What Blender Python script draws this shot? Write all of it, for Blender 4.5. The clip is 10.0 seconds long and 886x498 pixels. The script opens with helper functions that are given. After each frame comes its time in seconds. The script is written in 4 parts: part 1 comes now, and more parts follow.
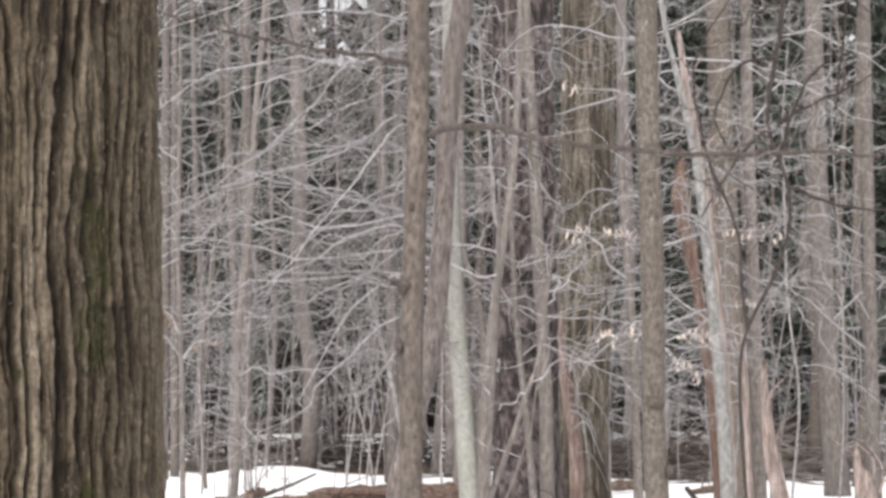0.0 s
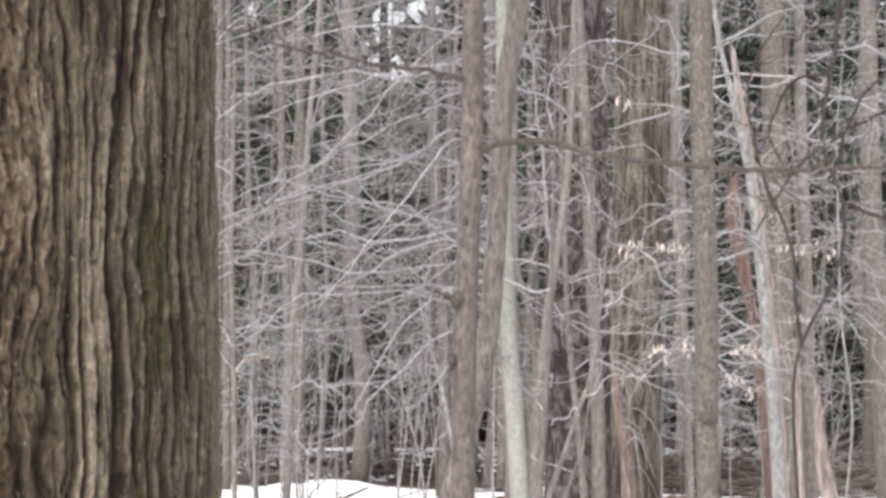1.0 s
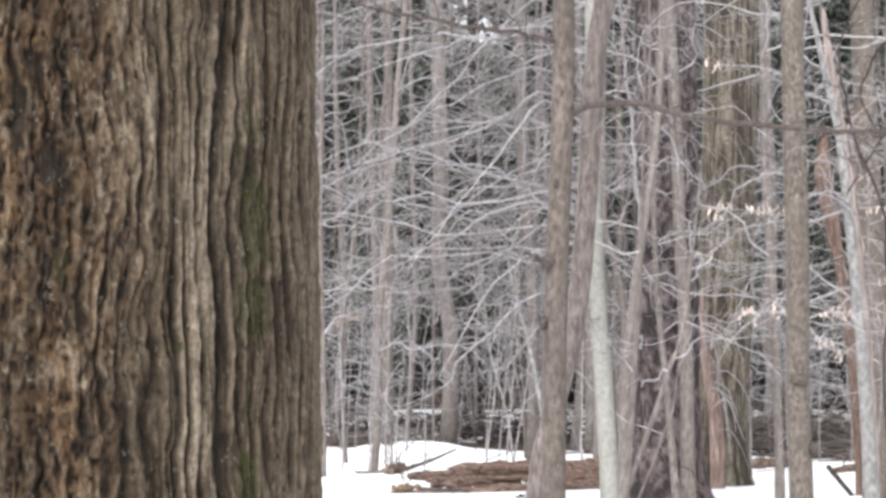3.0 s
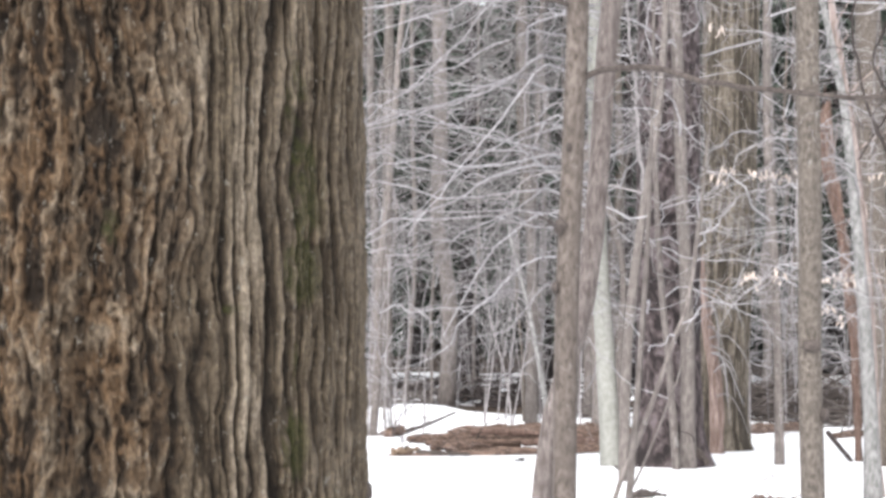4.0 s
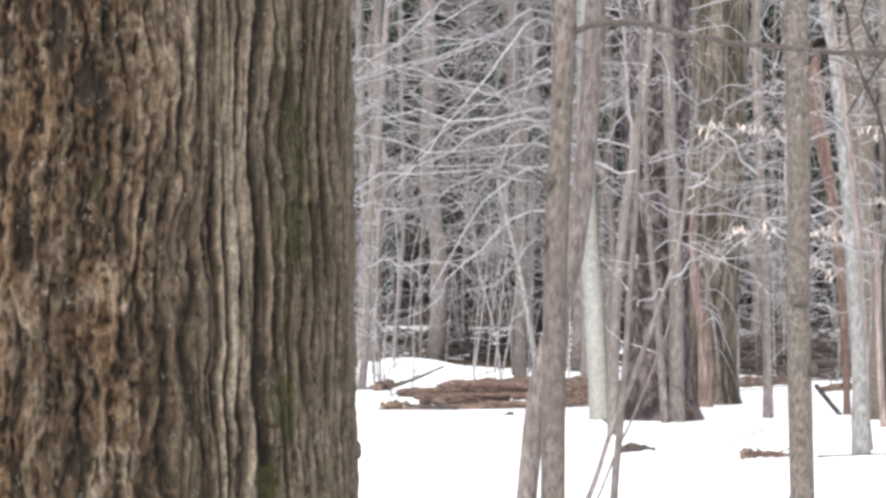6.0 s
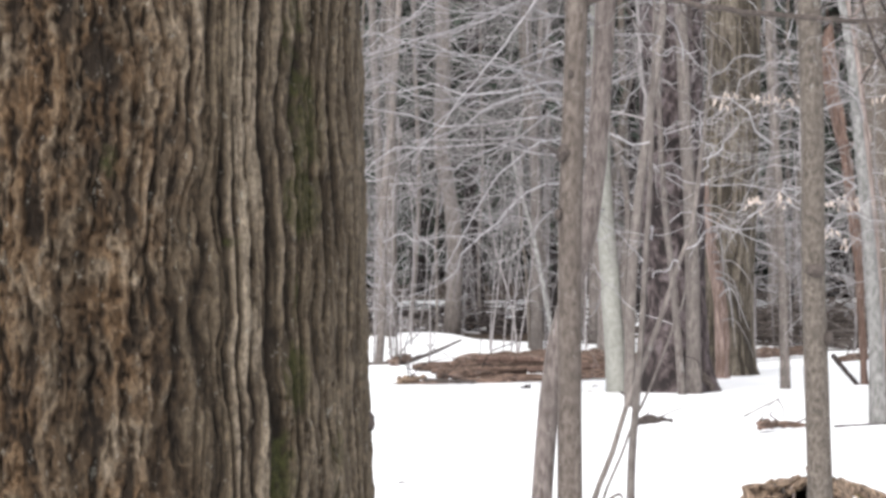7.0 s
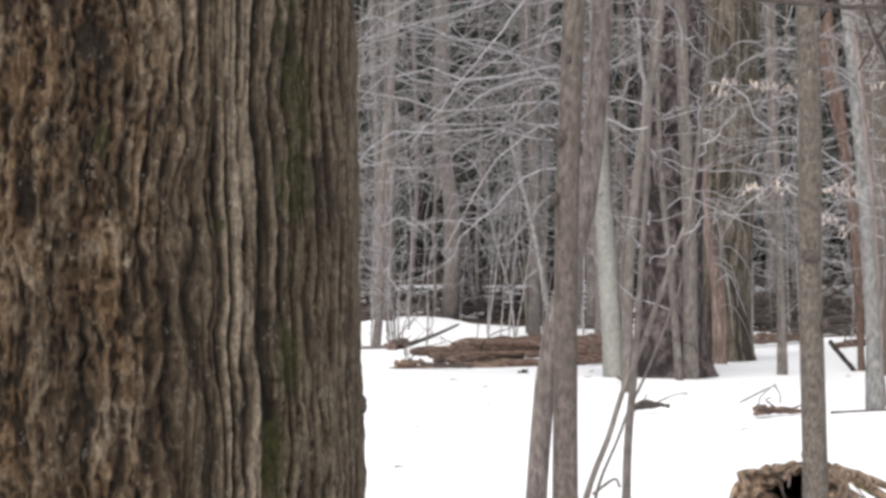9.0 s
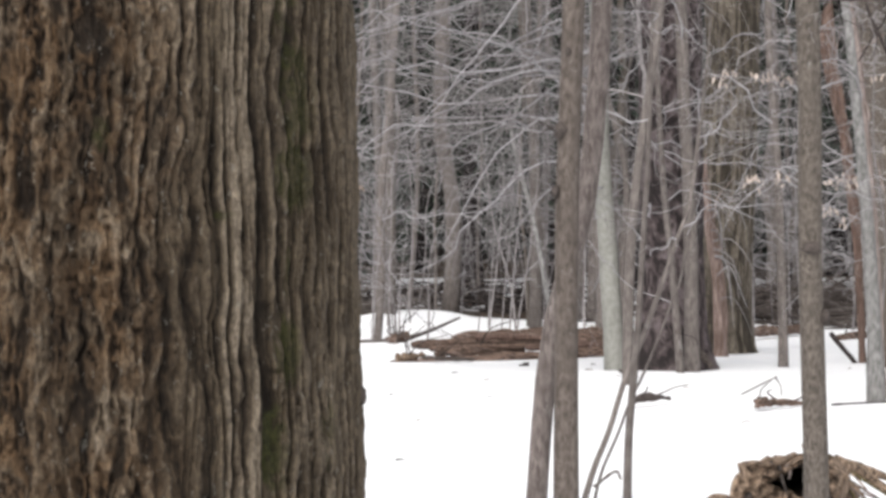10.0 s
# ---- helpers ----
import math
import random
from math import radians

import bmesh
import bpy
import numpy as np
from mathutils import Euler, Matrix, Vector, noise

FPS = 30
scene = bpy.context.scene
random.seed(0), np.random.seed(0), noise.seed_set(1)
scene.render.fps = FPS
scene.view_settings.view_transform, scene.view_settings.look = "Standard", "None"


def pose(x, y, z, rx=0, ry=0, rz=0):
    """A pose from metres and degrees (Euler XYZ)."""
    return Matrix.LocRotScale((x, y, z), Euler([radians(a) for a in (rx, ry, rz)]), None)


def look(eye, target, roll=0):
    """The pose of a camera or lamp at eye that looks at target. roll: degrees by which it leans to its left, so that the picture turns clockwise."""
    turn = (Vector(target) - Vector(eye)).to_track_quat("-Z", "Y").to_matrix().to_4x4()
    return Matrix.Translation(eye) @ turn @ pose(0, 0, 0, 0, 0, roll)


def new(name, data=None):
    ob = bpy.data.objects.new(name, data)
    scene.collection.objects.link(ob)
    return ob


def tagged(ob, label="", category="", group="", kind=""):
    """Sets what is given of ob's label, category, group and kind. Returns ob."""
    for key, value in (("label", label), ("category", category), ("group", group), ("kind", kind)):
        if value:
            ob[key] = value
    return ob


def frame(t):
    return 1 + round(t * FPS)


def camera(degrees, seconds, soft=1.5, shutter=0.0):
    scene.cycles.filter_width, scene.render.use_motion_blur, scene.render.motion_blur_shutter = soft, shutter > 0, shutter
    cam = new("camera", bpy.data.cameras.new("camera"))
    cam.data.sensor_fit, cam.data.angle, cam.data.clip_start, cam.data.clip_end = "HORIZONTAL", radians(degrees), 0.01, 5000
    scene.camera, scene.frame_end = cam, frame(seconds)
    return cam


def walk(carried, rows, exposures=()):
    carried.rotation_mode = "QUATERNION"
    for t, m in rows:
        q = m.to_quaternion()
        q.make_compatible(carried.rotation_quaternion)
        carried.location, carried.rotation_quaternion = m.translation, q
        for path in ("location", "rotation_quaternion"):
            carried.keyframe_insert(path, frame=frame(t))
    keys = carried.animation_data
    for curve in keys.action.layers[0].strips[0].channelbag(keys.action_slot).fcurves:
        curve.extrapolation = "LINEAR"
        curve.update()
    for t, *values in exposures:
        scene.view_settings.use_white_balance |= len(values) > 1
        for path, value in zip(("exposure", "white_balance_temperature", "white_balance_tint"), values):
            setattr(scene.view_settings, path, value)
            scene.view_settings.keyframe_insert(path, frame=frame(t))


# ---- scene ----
cam = camera(18, 10.0, soft=3.25)
walk(cam, [
    (0, pose(0.0758, 0.0233, 1.6025, 92.2090, 0.1855, -2.8038)),
    (0.5, pose(0.0703, 0.0157, 1.6039, 92.7459, -0.0812, -1.5898)),
    (1, pose(0.0703, 0.0228, 1.6027, 92.5024, -0.1140, -1.7481)),
    (1.5, pose(0.0709, 0.0312, 1.6009, 92.1738, -0.0286, -1.6226)),
    (2, pose(0.0798, 0.0169, 1.5972, 92.1377, 0.1550, -1.4548)),
    (2.5, pose(0.0827, 0.0161, 1.5970, 91.9464, 0.2205, -0.4568)),
    (2.7, pose(0.0767, -0.0114, 1.5986, 91.8164, 0.0912, -0.1719)),
    (3.8, pose(-0.0124, 0.0009, 1.6036, 91.4273, -0.5846, 0.0560)),
    (4, pose(-0.0174, 0.0067, 1.6023, 90.9647, -0.5460, -0.0959)),
    (4.5, pose(-0.0221, 0.0089, 1.6011, 90.5209, -0.6935, 0.0886)),
    (5, pose(-0.0190, 0.0044, 1.6078, 90.2299, -0.7851, 0.6868)),
    (5.5, pose(-0.0148, -0.0056, 1.6096, 90.3361, -0.5517, -0.3043)),
    (5.7, pose(-0.0174, -0.0040, 1.6110, 90.2154, -0.5688, -0.3558)),
    (6.8, pose(-0.0122, 0.0030, 1.6069, 89.6212, 0.0483, -0.0459)),
    (7, pose(-0.0106, 0.0040, 1.6055, 89.4863, 0.1307, 0.0051)),
    (7.5, pose(-0.0071, -0.0030, 1.6040, 89.1596, 0.2184, 0.0699)),
    (8, pose(-0.0053, -0.0019, 1.6044, 89.0805, 0.2375, 0.0307)),
    (8.5, pose(-0.0040, -0.0042, 1.6050, 89.0742, 0.1392, 0.0144)),
    (9, pose(-0.0026, 0.0028, 1.6038, 89.1706, -0.1420, -0.0194)),
    (9.5, pose(0.0003, 0.0039, 1.6026, 89.3121, -0.1066, -0.2079)),
    (10, pose(-0.0000, -0.0000, 1.6000, 89.0394, 0.0001, -0.0000)),
], exposures=[(0, 0.76, 6620, 10), (1.0, 0.94, 6450, 10), (2.5, 0.97, 6390, 10), (4.0, 1.14, 6340, 10), (5.5, 1.14, 6330, 10),
              (7.0, 0.76, 6430, 10), (7.5, 0.62, 6470, 10), (8.5, 0.41, 6510, 10), (10, 0.33, 6530, 10)])

# ---- world and light: a bright overcast winter day ----
world = bpy.data.worlds.new("overcast_sky")
scene.world = world
world.use_nodes = True
wn, wl = world.node_tree.nodes, world.node_tree.links
sky = wn.new("ShaderNodeTexSky")
sky.sky_type = "NISHITA"
sky.sun_disc = False
sky.sun_elevation, sky.sun_rotation = radians(48), radians(200)
sky.dust_density, sky.ozone_density = 4.0, 1.0
pale = wn.new("ShaderNodeHueSaturation")
pale.inputs["Saturation"].default_value = 0.22
wl.new(sky.outputs[0], pale.inputs["Color"])
wl.new(pale.outputs[0], wn["Background"].inputs["Color"])
wn["Background"].inputs["Strength"].default_value = 0.15
sun_data = bpy.data.lights.new("sun", "SUN")
sun_data.energy, sun_data.angle, sun_data.color = 1.4, radians(35), (1.0, 0.97, 0.93)
sun = new("sun", sun_data)
sun.matrix_world = look((0, 0, 30), (0 + 0.23 * 27, 0.63 * 27, 30 - 0.74 * 40))

# ---- numbers: noise and tubes ----
TABLE = np.random.RandomState(7).rand(256, 256)


def vnoise(x, y, seed=0, wrap=0):
    """Smooth noise from 0 to 1 over two coordinates; wrap: whole period in x."""
    x, y = np.broadcast_arrays(np.asarray(x, float), np.asarray(y, float))
    ix, iy = np.floor(x).astype(int), np.floor(y).astype(int)
    fx, fy = x - ix, y - iy
    fx, fy = fx * fx * (3 - 2 * fx), fy * fy * (3 - 2 * fy)
    a, b = ix, ix + 1
    if wrap:
        a, b = a % wrap, b % wrap
    ox, oy = seed * 37, seed * 91

    def cell(p, q):
        return TABLE[(p + ox) % 256, (q + oy) % 256]

    low = cell(a, iy) * (1 - fx) + cell(b, iy) * fx
    high = cell(a, iy + 1) * (1 - fx) + cell(b, iy + 1) * fx
    return low * (1 - fy) + high * fy


def unit(v):
    return v / np.maximum(np.linalg.norm(v, axis=-1, keepdims=True), 1e-9)


def spline(knots, count):
    """A smooth line of count points through a few knots."""
    k = np.asarray(knots, float)
    if len(k) == 2:
        return k[0] + (k[1] - k[0]) * np.linspace(0, 1, count)[:, None]
    along = np.r_[0, np.cumsum(np.linalg.norm(np.diff(k, axis=0), axis=1))]
    ext = np.vstack([2 * k[0] - k[1], k, 2 * k[-1] - k[-2]])
    s = np.linspace(0, along[-1], count)
    i = np.clip(np.searchsorted(along, s, side="right") - 1, 0, len(k) - 2)
    u = ((s - along[i]) / (along[i + 1] - along[i]))[:, None]
    p0, p1, p2, p3 = ext[i], ext[i + 1], ext[i + 2], ext[i + 3]
    return 0.5 * (2 * p1 + (p2 - p0) * u + (2 * p0 - 5 * p1 + 4 * p2 - p3) * u ** 2 + (3 * p1 - p0 - 3 * p2 + p3) * u ** 3)


def mesh(name, verts, faces, smooth=True, extra=None):
    me = bpy.data.meshes.new(name)
    me.from_pydata(np.asarray(verts, float).reshape(-1, 3).tolist(), [], [tuple(q) for q in faces])
    if smooth:
        me.polygons.foreach_set("use_smooth", np.ones(len(me.polygons), bool))
    for key, values in (extra or {}).items():
        me.attributes.new(key, "FLOAT", "POINT").data.foreach_set("value", np.asarray(values, np.float32).ravel())
    return me


def rings(grid, closed_ends=True):
    """Faces over a grid of rings (rows, columns), joined round."""
    rows, cols = grid
    r, c = np.meshgrid(np.arange(rows - 1), np.arange(cols), indexing="ij")
    n = (c + 1) % cols
    faces = np.stack([r * cols + c, r * cols + n, (r + 1) * cols + n, (r + 1) * cols + c], -1).reshape(-1, 4).tolist()
    if closed_ends:
        faces.append(list(range(cols))[::-1])
        faces.append(list(range((rows - 1) * cols, rows * cols)))
    return faces


def frames(paths):
    """Two directions across each line of points."""
    tangent = unit(np.gradient(paths, axis=-2))
    mean = unit(paths[..., -1:, :] - paths[..., :1, :])
    ref = np.where(np.abs(mean[..., 2:3]) > 0.9, np.array([1.0, 0, 0]), np.array([0, 0, 1.0]))
    side = unit(np.cross(tangent, np.broadcast_to(ref, tangent.shape)))
    return side, np.cross(side, tangent)


def tubes(name, paths, radii, sides):
    """Many thin tapered tubes in one mesh: paths (n, k, 3), radii (n, k)."""
    n, k = radii.shape
    side, up = frames(paths)
    a = np.arange(sides) * 2 * np.pi / sides
    ring = np.cos(a)[:, None] * side[:, :, None] + np.sin(a)[:, None] * up[:, :, None]
    verts = paths[:, :, None] + ring * radii[:, :, None, None]
    i, r, c = np.meshgrid(np.arange(n), np.arange(k - 1), np.arange(sides), indexing="ij")
    base, nxt = i * k * sides, (c + 1) % sides
    faces = np.stack([base + r * sides + c, base + r * sides + nxt, base + (r + 1) * sides + nxt, base + (r + 1) * sides + c], -1)
    return mesh(name, verts, faces.reshape(-1, 4).tolist())


# ---- materials ----
def node_material(name, roughness=0.9):
    m = bpy.data.materials.new(name)
    m.use_nodes = True
    nt = m.node_tree
    bsdf = nt.nodes["Principled BSDF"]
    bsdf.inputs["Roughness"].default_value = roughness
    bsdf.inputs["Specular IOR Level"].default_value = 0.25
    return m, nt.nodes, nt.links, bsdf


def coords(n, l, stretch=(1, 1, 1), vary=True):
    """Object coordinates in metres, shifted for each object, then stretched."""
    tc = n.new("ShaderNodeTexCoord")
    mp = n.new("ShaderNodeMapping")
    mp.inputs["Scale"].default_value = stretch
    l.new(tc.outputs["Object"], mp.inputs["Vector"])
    if vary:
        info = n.new("ShaderNodeObjectInfo")
        mul = n.new("ShaderNodeMath")
        mul.operation = "MULTIPLY"
        mul.inputs[1].default_value = 37.0
        l.new(info.outputs["Random"], mul.inputs[0])
        l.new(mul.outputs[0], mp.inputs["Location"])
    return mp.outputs[0]


def noise_tex(n, l, vec, scale, detail=4.0, rough=0.6):
    t = n.new("ShaderNodeTexNoise")
    t.inputs["Scale"].default_value, t.inputs["Detail"].default_value, t.inputs["Roughness"].default_value = scale, detail, rough
    l.new(vec, t.inputs["Vector"])
    return t.outputs["Fac"]


def ramp(n, l, fac, stops):
    r = n.new("ShaderNodeValToRGB")
    while len(r.color_ramp.elements) < len(stops):
        r.color_ramp.elements.new(0.5)
    for e, (p, c) in zip(r.color_ramp.elements, stops):
        e.position = p
        e.color = (*c, 1) if len(c) == 3 else c
    l.new(fac, r.inputs["Fac"])
    return r.outputs["Color"]


def mix(n, l, fac, a, b, blend="MIX"):
    m = n.new("ShaderNodeMix")
    m.data_type, m.blend_type = "RGBA", blend
    for sock, v in ((m.inputs["Factor"], fac), (m.inputs["A"], a), (m.inputs["B"], b)):
        if isinstance(v, (int, float)):
            sock.default_value = v
        elif isinstance(v, tuple):
            sock.default_value = (*v, 1)
        else:
            l.new(v, sock)
    return m.outputs["Result"]


def bump(n, l, height, bsdf, strength, distance):
    b = n.new("ShaderNodeBump")
    b.inputs["Strength"].default_value, b.inputs["Distance"].default_value = strength, distance
    l.new(height, b.inputs["Height"])
    l.new(b.outputs[0], bsdf.inputs["Normal"])


def grey(v):
    return (v, v, v)


def attribute(n, key):
    a = n.new("ShaderNodeAttribute")
    a.attribute_name = key
    return a.outputs["Fac"]


TONE = (0.577, 0.578, 0.614)


def bark(name, dark, light, grain=60.0, stretch=0.25, blotch=5.0, lichen=None, lichen_at=0.62, relief=0.006, vary=0.35, along=None):
    """Bark: upright grain, large blotches, lichen patches, each tree a little lighter or darker."""
    m, n, l, bsdf = node_material(name)
    v = coords(n, l, along or (1, 1, stretch))
    v2 = coords(n, l, along or (1, 1, 0.6))
    fine = noise_tex(n, l, v, grain, 5)
    big = noise_tex(n, l, v2, blotch, 3)
    dark, light = (tuple(c * k for c, k in zip(p, TONE)) for p in (dark, light))
    lichen = lichen and tuple(c * k for c, k in zip(lichen, TONE))
    mid = tuple((a + b) / 2 for a, b in zip(dark, light))
    col = ramp(n, l, fine, [(0.36, dark), (0.5, mid), (0.64, light)])
    pits = ramp(n, l, noise_tex(n, l, coords(n, l, (1, 1, 1.6)), blotch * 3.5, 4, 0.7), [(0.6, grey(0)), (0.68, grey(0.6))])
    col = mix(n, l, pits, col, dark)
    col = mix(n, l, ramp(n, l, big, [(0.35, grey(0.0)), (0.65, grey(0.55))]), col, tuple(c * 0.75 for c in mid))
    if lichen:
        patch = ramp(n, l, noise_tex(n, l, v2, blotch * 2.3, 6, 0.7), [(lichen_at, grey(0)), (lichen_at + 0.06, grey(0.75))])
        col = mix(n, l, patch, col, lichen)
    info = n.new("ShaderNodeObjectInfo")
    tone = ramp(n, l, info.outputs["Random"], [(0, grey(1 - vary)), (1, grey(1.0))])
    col = mix(n, l, 1.0, col, tone, "MULTIPLY")
    l.new(col, bsdf.inputs["Base Color"])
    bump(n, l, fine, bsdf, 0.7, relief)
    return m


def ridged_bark(name, furrow, plate, pale, grain=90.0):
    """Bark whose ridges are modelled: worn plates, and furrows browner and darker with depth."""
    m, n, l, bsdf = node_material(name, 0.92)
    v = coords(n, l, (1, 1, 0.55), vary=False)
    fine = noise_tex(n, l, v, grain, 6, 0.65)
    worn = ramp(n, l, attribute(n, "ridge"), [(0.24, furrow), (0.6, plate), (0.98, pale)])
    speck = ramp(n, l, fine, [(0.32, grey(0.5)), (0.5, grey(0.95)), (0.68, grey(1.4))])
    col = mix(n, l, 1.0, worn, speck, "MULTIPLY")
    stain = noise_tex(n, l, coords(n, l, (1, 1, 0.5), vary=False), grain * 0.14, 4, 0.6)
    col = mix(n, l, ramp(n, l, stain, [(0.52, grey(0)), (0.68, grey(0.12))]), col, furrow)
    l.new(col, bsdf.inputs["Base Color"])
    bump(n, l, fine, bsdf, 1.0, 0.007)
    return m


def great_bark_material():
    """Deeply furrowed bark: worn tan plates, umber furrows, rusty flaking patches, a damp streak with edge shade put
    into its colour, moss and lichen.
    """
    m, n, l, bsdf = node_material("furrowed_bark", 0.92)
    streak = noise_tex(n, l, coords(n, l, (1, 1, 0.22), vary=False), 210.0, 5, 0.65)
    grit = noise_tex(n, l, coords(n, l, (1, 1, 0.8), vary=False), 150.0, 6, 0.7)
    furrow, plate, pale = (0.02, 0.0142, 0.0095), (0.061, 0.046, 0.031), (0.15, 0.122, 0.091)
    # Colour darkens with depth, from pale plate tops to umber furrows.
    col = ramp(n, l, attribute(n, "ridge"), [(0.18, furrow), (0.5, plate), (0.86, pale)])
    tone = ramp(n, l, noise_tex(n, l, coords(n, l, (1, 1, 0.3), vary=False), 34.0, 4, 0.6), [(0.3, (0.68, 0.66, 0.63)), (0.52, (1, 1, 1)), (0.7, (1.14, 1.15, 1.16))])
    col = mix(n, l, 1.0, col, tone, "MULTIPLY")
    # Rusty bark follows the same depth, darkest at the furrow bottoms.
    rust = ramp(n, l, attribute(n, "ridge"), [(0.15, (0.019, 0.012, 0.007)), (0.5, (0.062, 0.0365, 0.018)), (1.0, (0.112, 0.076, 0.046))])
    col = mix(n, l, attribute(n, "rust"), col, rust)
    # Damp streak and painted darkening, both multiplied into the bark colour.
    col = mix(n, l, attribute(n, "damp_and_dark"), col, mix(n, l, 1.0, col, (0.31, 0.275, 0.215), "MULTIPLY"))
    col = mix(n, l, 1.0, col, ramp(n, l, streak, [(0.34, grey(0.62)), (0.5, grey(1.0)), (0.66, grey(1.32))]), "MULTIPLY")
    col = mix(n, l, 1.0, col, ramp(n, l, grit, [(0.34, grey(0.6)), (0.5, grey(1.0)), (0.66, grey(1.35))]), "MULTIPLY")
    crust = ramp(n, l, noise_tex(n, l, coords(n, l, (1, 1, 0.7), vary=False), 85.0, 5, 0.7), [(0.61, grey(0)), (0.68, grey(0.6))])
    col = mix(n, l, crust, col, (0.19, 0.178, 0.155))
    green = ramp(n, l, grit, [(0.35, (0.011, 0.011, 0.0035)), (0.65, (0.037, 0.0375, 0.01))])
    col = mix(n, l, attribute(n, "moss"), col, green)
    l.new(col, bsdf.inputs["Base Color"])
    bump(n, l, grit, bsdf, 0.8, 0.004)
    return m


M_NEAR = great_bark_material()
M_OAK = ridged_bark("ridged_far_bark", (0.04, 0.033, 0.025), (0.1, 0.084, 0.066), (0.185, 0.158, 0.127), 40.0)
M_PINE = ridged_bark("scaly_pine_bark", (0.024, 0.019, 0.019), (0.082, 0.064, 0.064), (0.155, 0.129, 0.132), 50.0)
M_MAPLE = bark("young_maple_bark", (0.14, 0.112, 0.096), (0.39, 0.33, 0.29), 50, 0.35, 6, (0.5, 0.46, 0.42), 0.62, 0.004, 0.1)
M_UMBER = bark("brown_maple_bark", (0.105, 0.083, 0.066), (0.3, 0.25, 0.207), 50, 0.5, 6, (0.42, 0.38, 0.335), 0.64, 0.004, 0.05)
M_SPECK = bark("speckled_bark", (0.11, 0.092, 0.074), (0.335, 0.285, 0.23), 70, 0.6, 13, (0.46, 0.435, 0.4), 0.63, 0.004, 0.1)
M_BEECH = bark("smooth_beech_bark", (0.4, 0.395, 0.33), (0.6, 0.59, 0.51), 25, 0.8, 4, (0.44, 0.44, 0.36), 0.6, 0.002, 0.05)
M_PALE = bark("pale_grey_bark", (0.22, 0.212, 0.19), (0.62, 0.605, 0.555), 30, 0.5, 6, (0.34, 0.31, 0.27), 0.6, 0.004, 0.2)
M_GREY = bark("grey_brown_bark", (0.19, 0.16, 0.138), (0.44, 0.385, 0.335), 35, 0.35, 4, (0.5, 0.47, 0.43), 0.62, 0.005, 0.3)
M_LIMB = bark("pale_limb_bark", (0.46, 0.441, 0.428), (0.86, 0.832, 0.806), 40, 0.6, 8, None, 0.6, 0.002, 0.25)
M_TWIG = bark("twig_bark", (0.32, 0.29, 0.27), (0.72, 0.668, 0.63), 30, 0.6, 3, None, 0.6, 0.002, 0.45)
M_DARK = bark("dark_twig_bark", (0.05, 0.04, 0.036), (0.13, 0.105, 0.092), 50, 0.6, 8, None, 0.6, 0.003, 0.2)
M_RED = bark("red_rotten_wood", (0.15, 0.095, 0.07), (0.42, 0.285, 0.22), 40, 0.12, 4, (0.5, 0.42, 0.36), 0.58, 0.01, 0.1)
M_PINK = bark("pinkish_rotten_wood", (0.22, 0.145, 0.11), (0.72, 0.55, 0.46), 40, 0.12, 6, (0.3, 0.2, 0.14), 0.56, 0.012, 0.1)
M_SCAR = bark("dark_scar_bark", (0.08, 0.065, 0.055), (0.2, 0.165, 0.14), 60, 0.6, 9, None, 0.6, 0.004, 0.05)
M_LOG = bark("brown_rotten_log", (0.058, 0.038, 0.028), (0.53, 0.365, 0.27), 46, 1.0, 7, (0.62, 0.5, 0.43), 0.57, 0.03, 0.25, (0.12, 1, 1))
M_SPLIT = bark("pale_split_wood", (0.21, 0.155, 0.125), (0.74, 0.61, 0.53), 35, 0.12, 5, (0.4, 0.26, 0.19), 0.6, 0.01, 0.1)
M_STUMP = bark("mottled_stump_wood", (0.06, 0.04, 0.028), (0.86, 0.62, 0.42), 48, 0.7, 11, (0.06, 0.042, 0.03), 0.55, 0.03, 0.05)
M_HOLLOW = bark("dark_hollow_wood", (0.03, 0.022, 0.017), (0.14, 0.1, 0.075), 20, 1.0, 8, None, 0.6, 0.02, 0.05)
M_MOSSY = bark("mossy_torn_wood", (0.1, 0.085, 0.035), (0.38, 0.31, 0.15), 40, 0.6, 9, None, 0.6, 0.01, 0.1)
M_LEAF = bark("dry_beech_leaf", (0.85, 0.68, 0.53), (1.3, 1.14, 0.98), 30, 1.0, 12, None, 0.6, 0.001, 0.3)
M_RUST = bark("rusty_beech_leaf", (0.42, 0.28, 0.18), (0.75, 0.55, 0.4), 30, 1.0, 12, None, 0.6, 0.001, 0.3)
M_NEEDLE = bark("conifer_foliage", (0.036, 0.051, 0.037), (0.134, 0.165, 0.12), 6, 1.0, 0.8, None, 0.6, 0.002, 0.35)


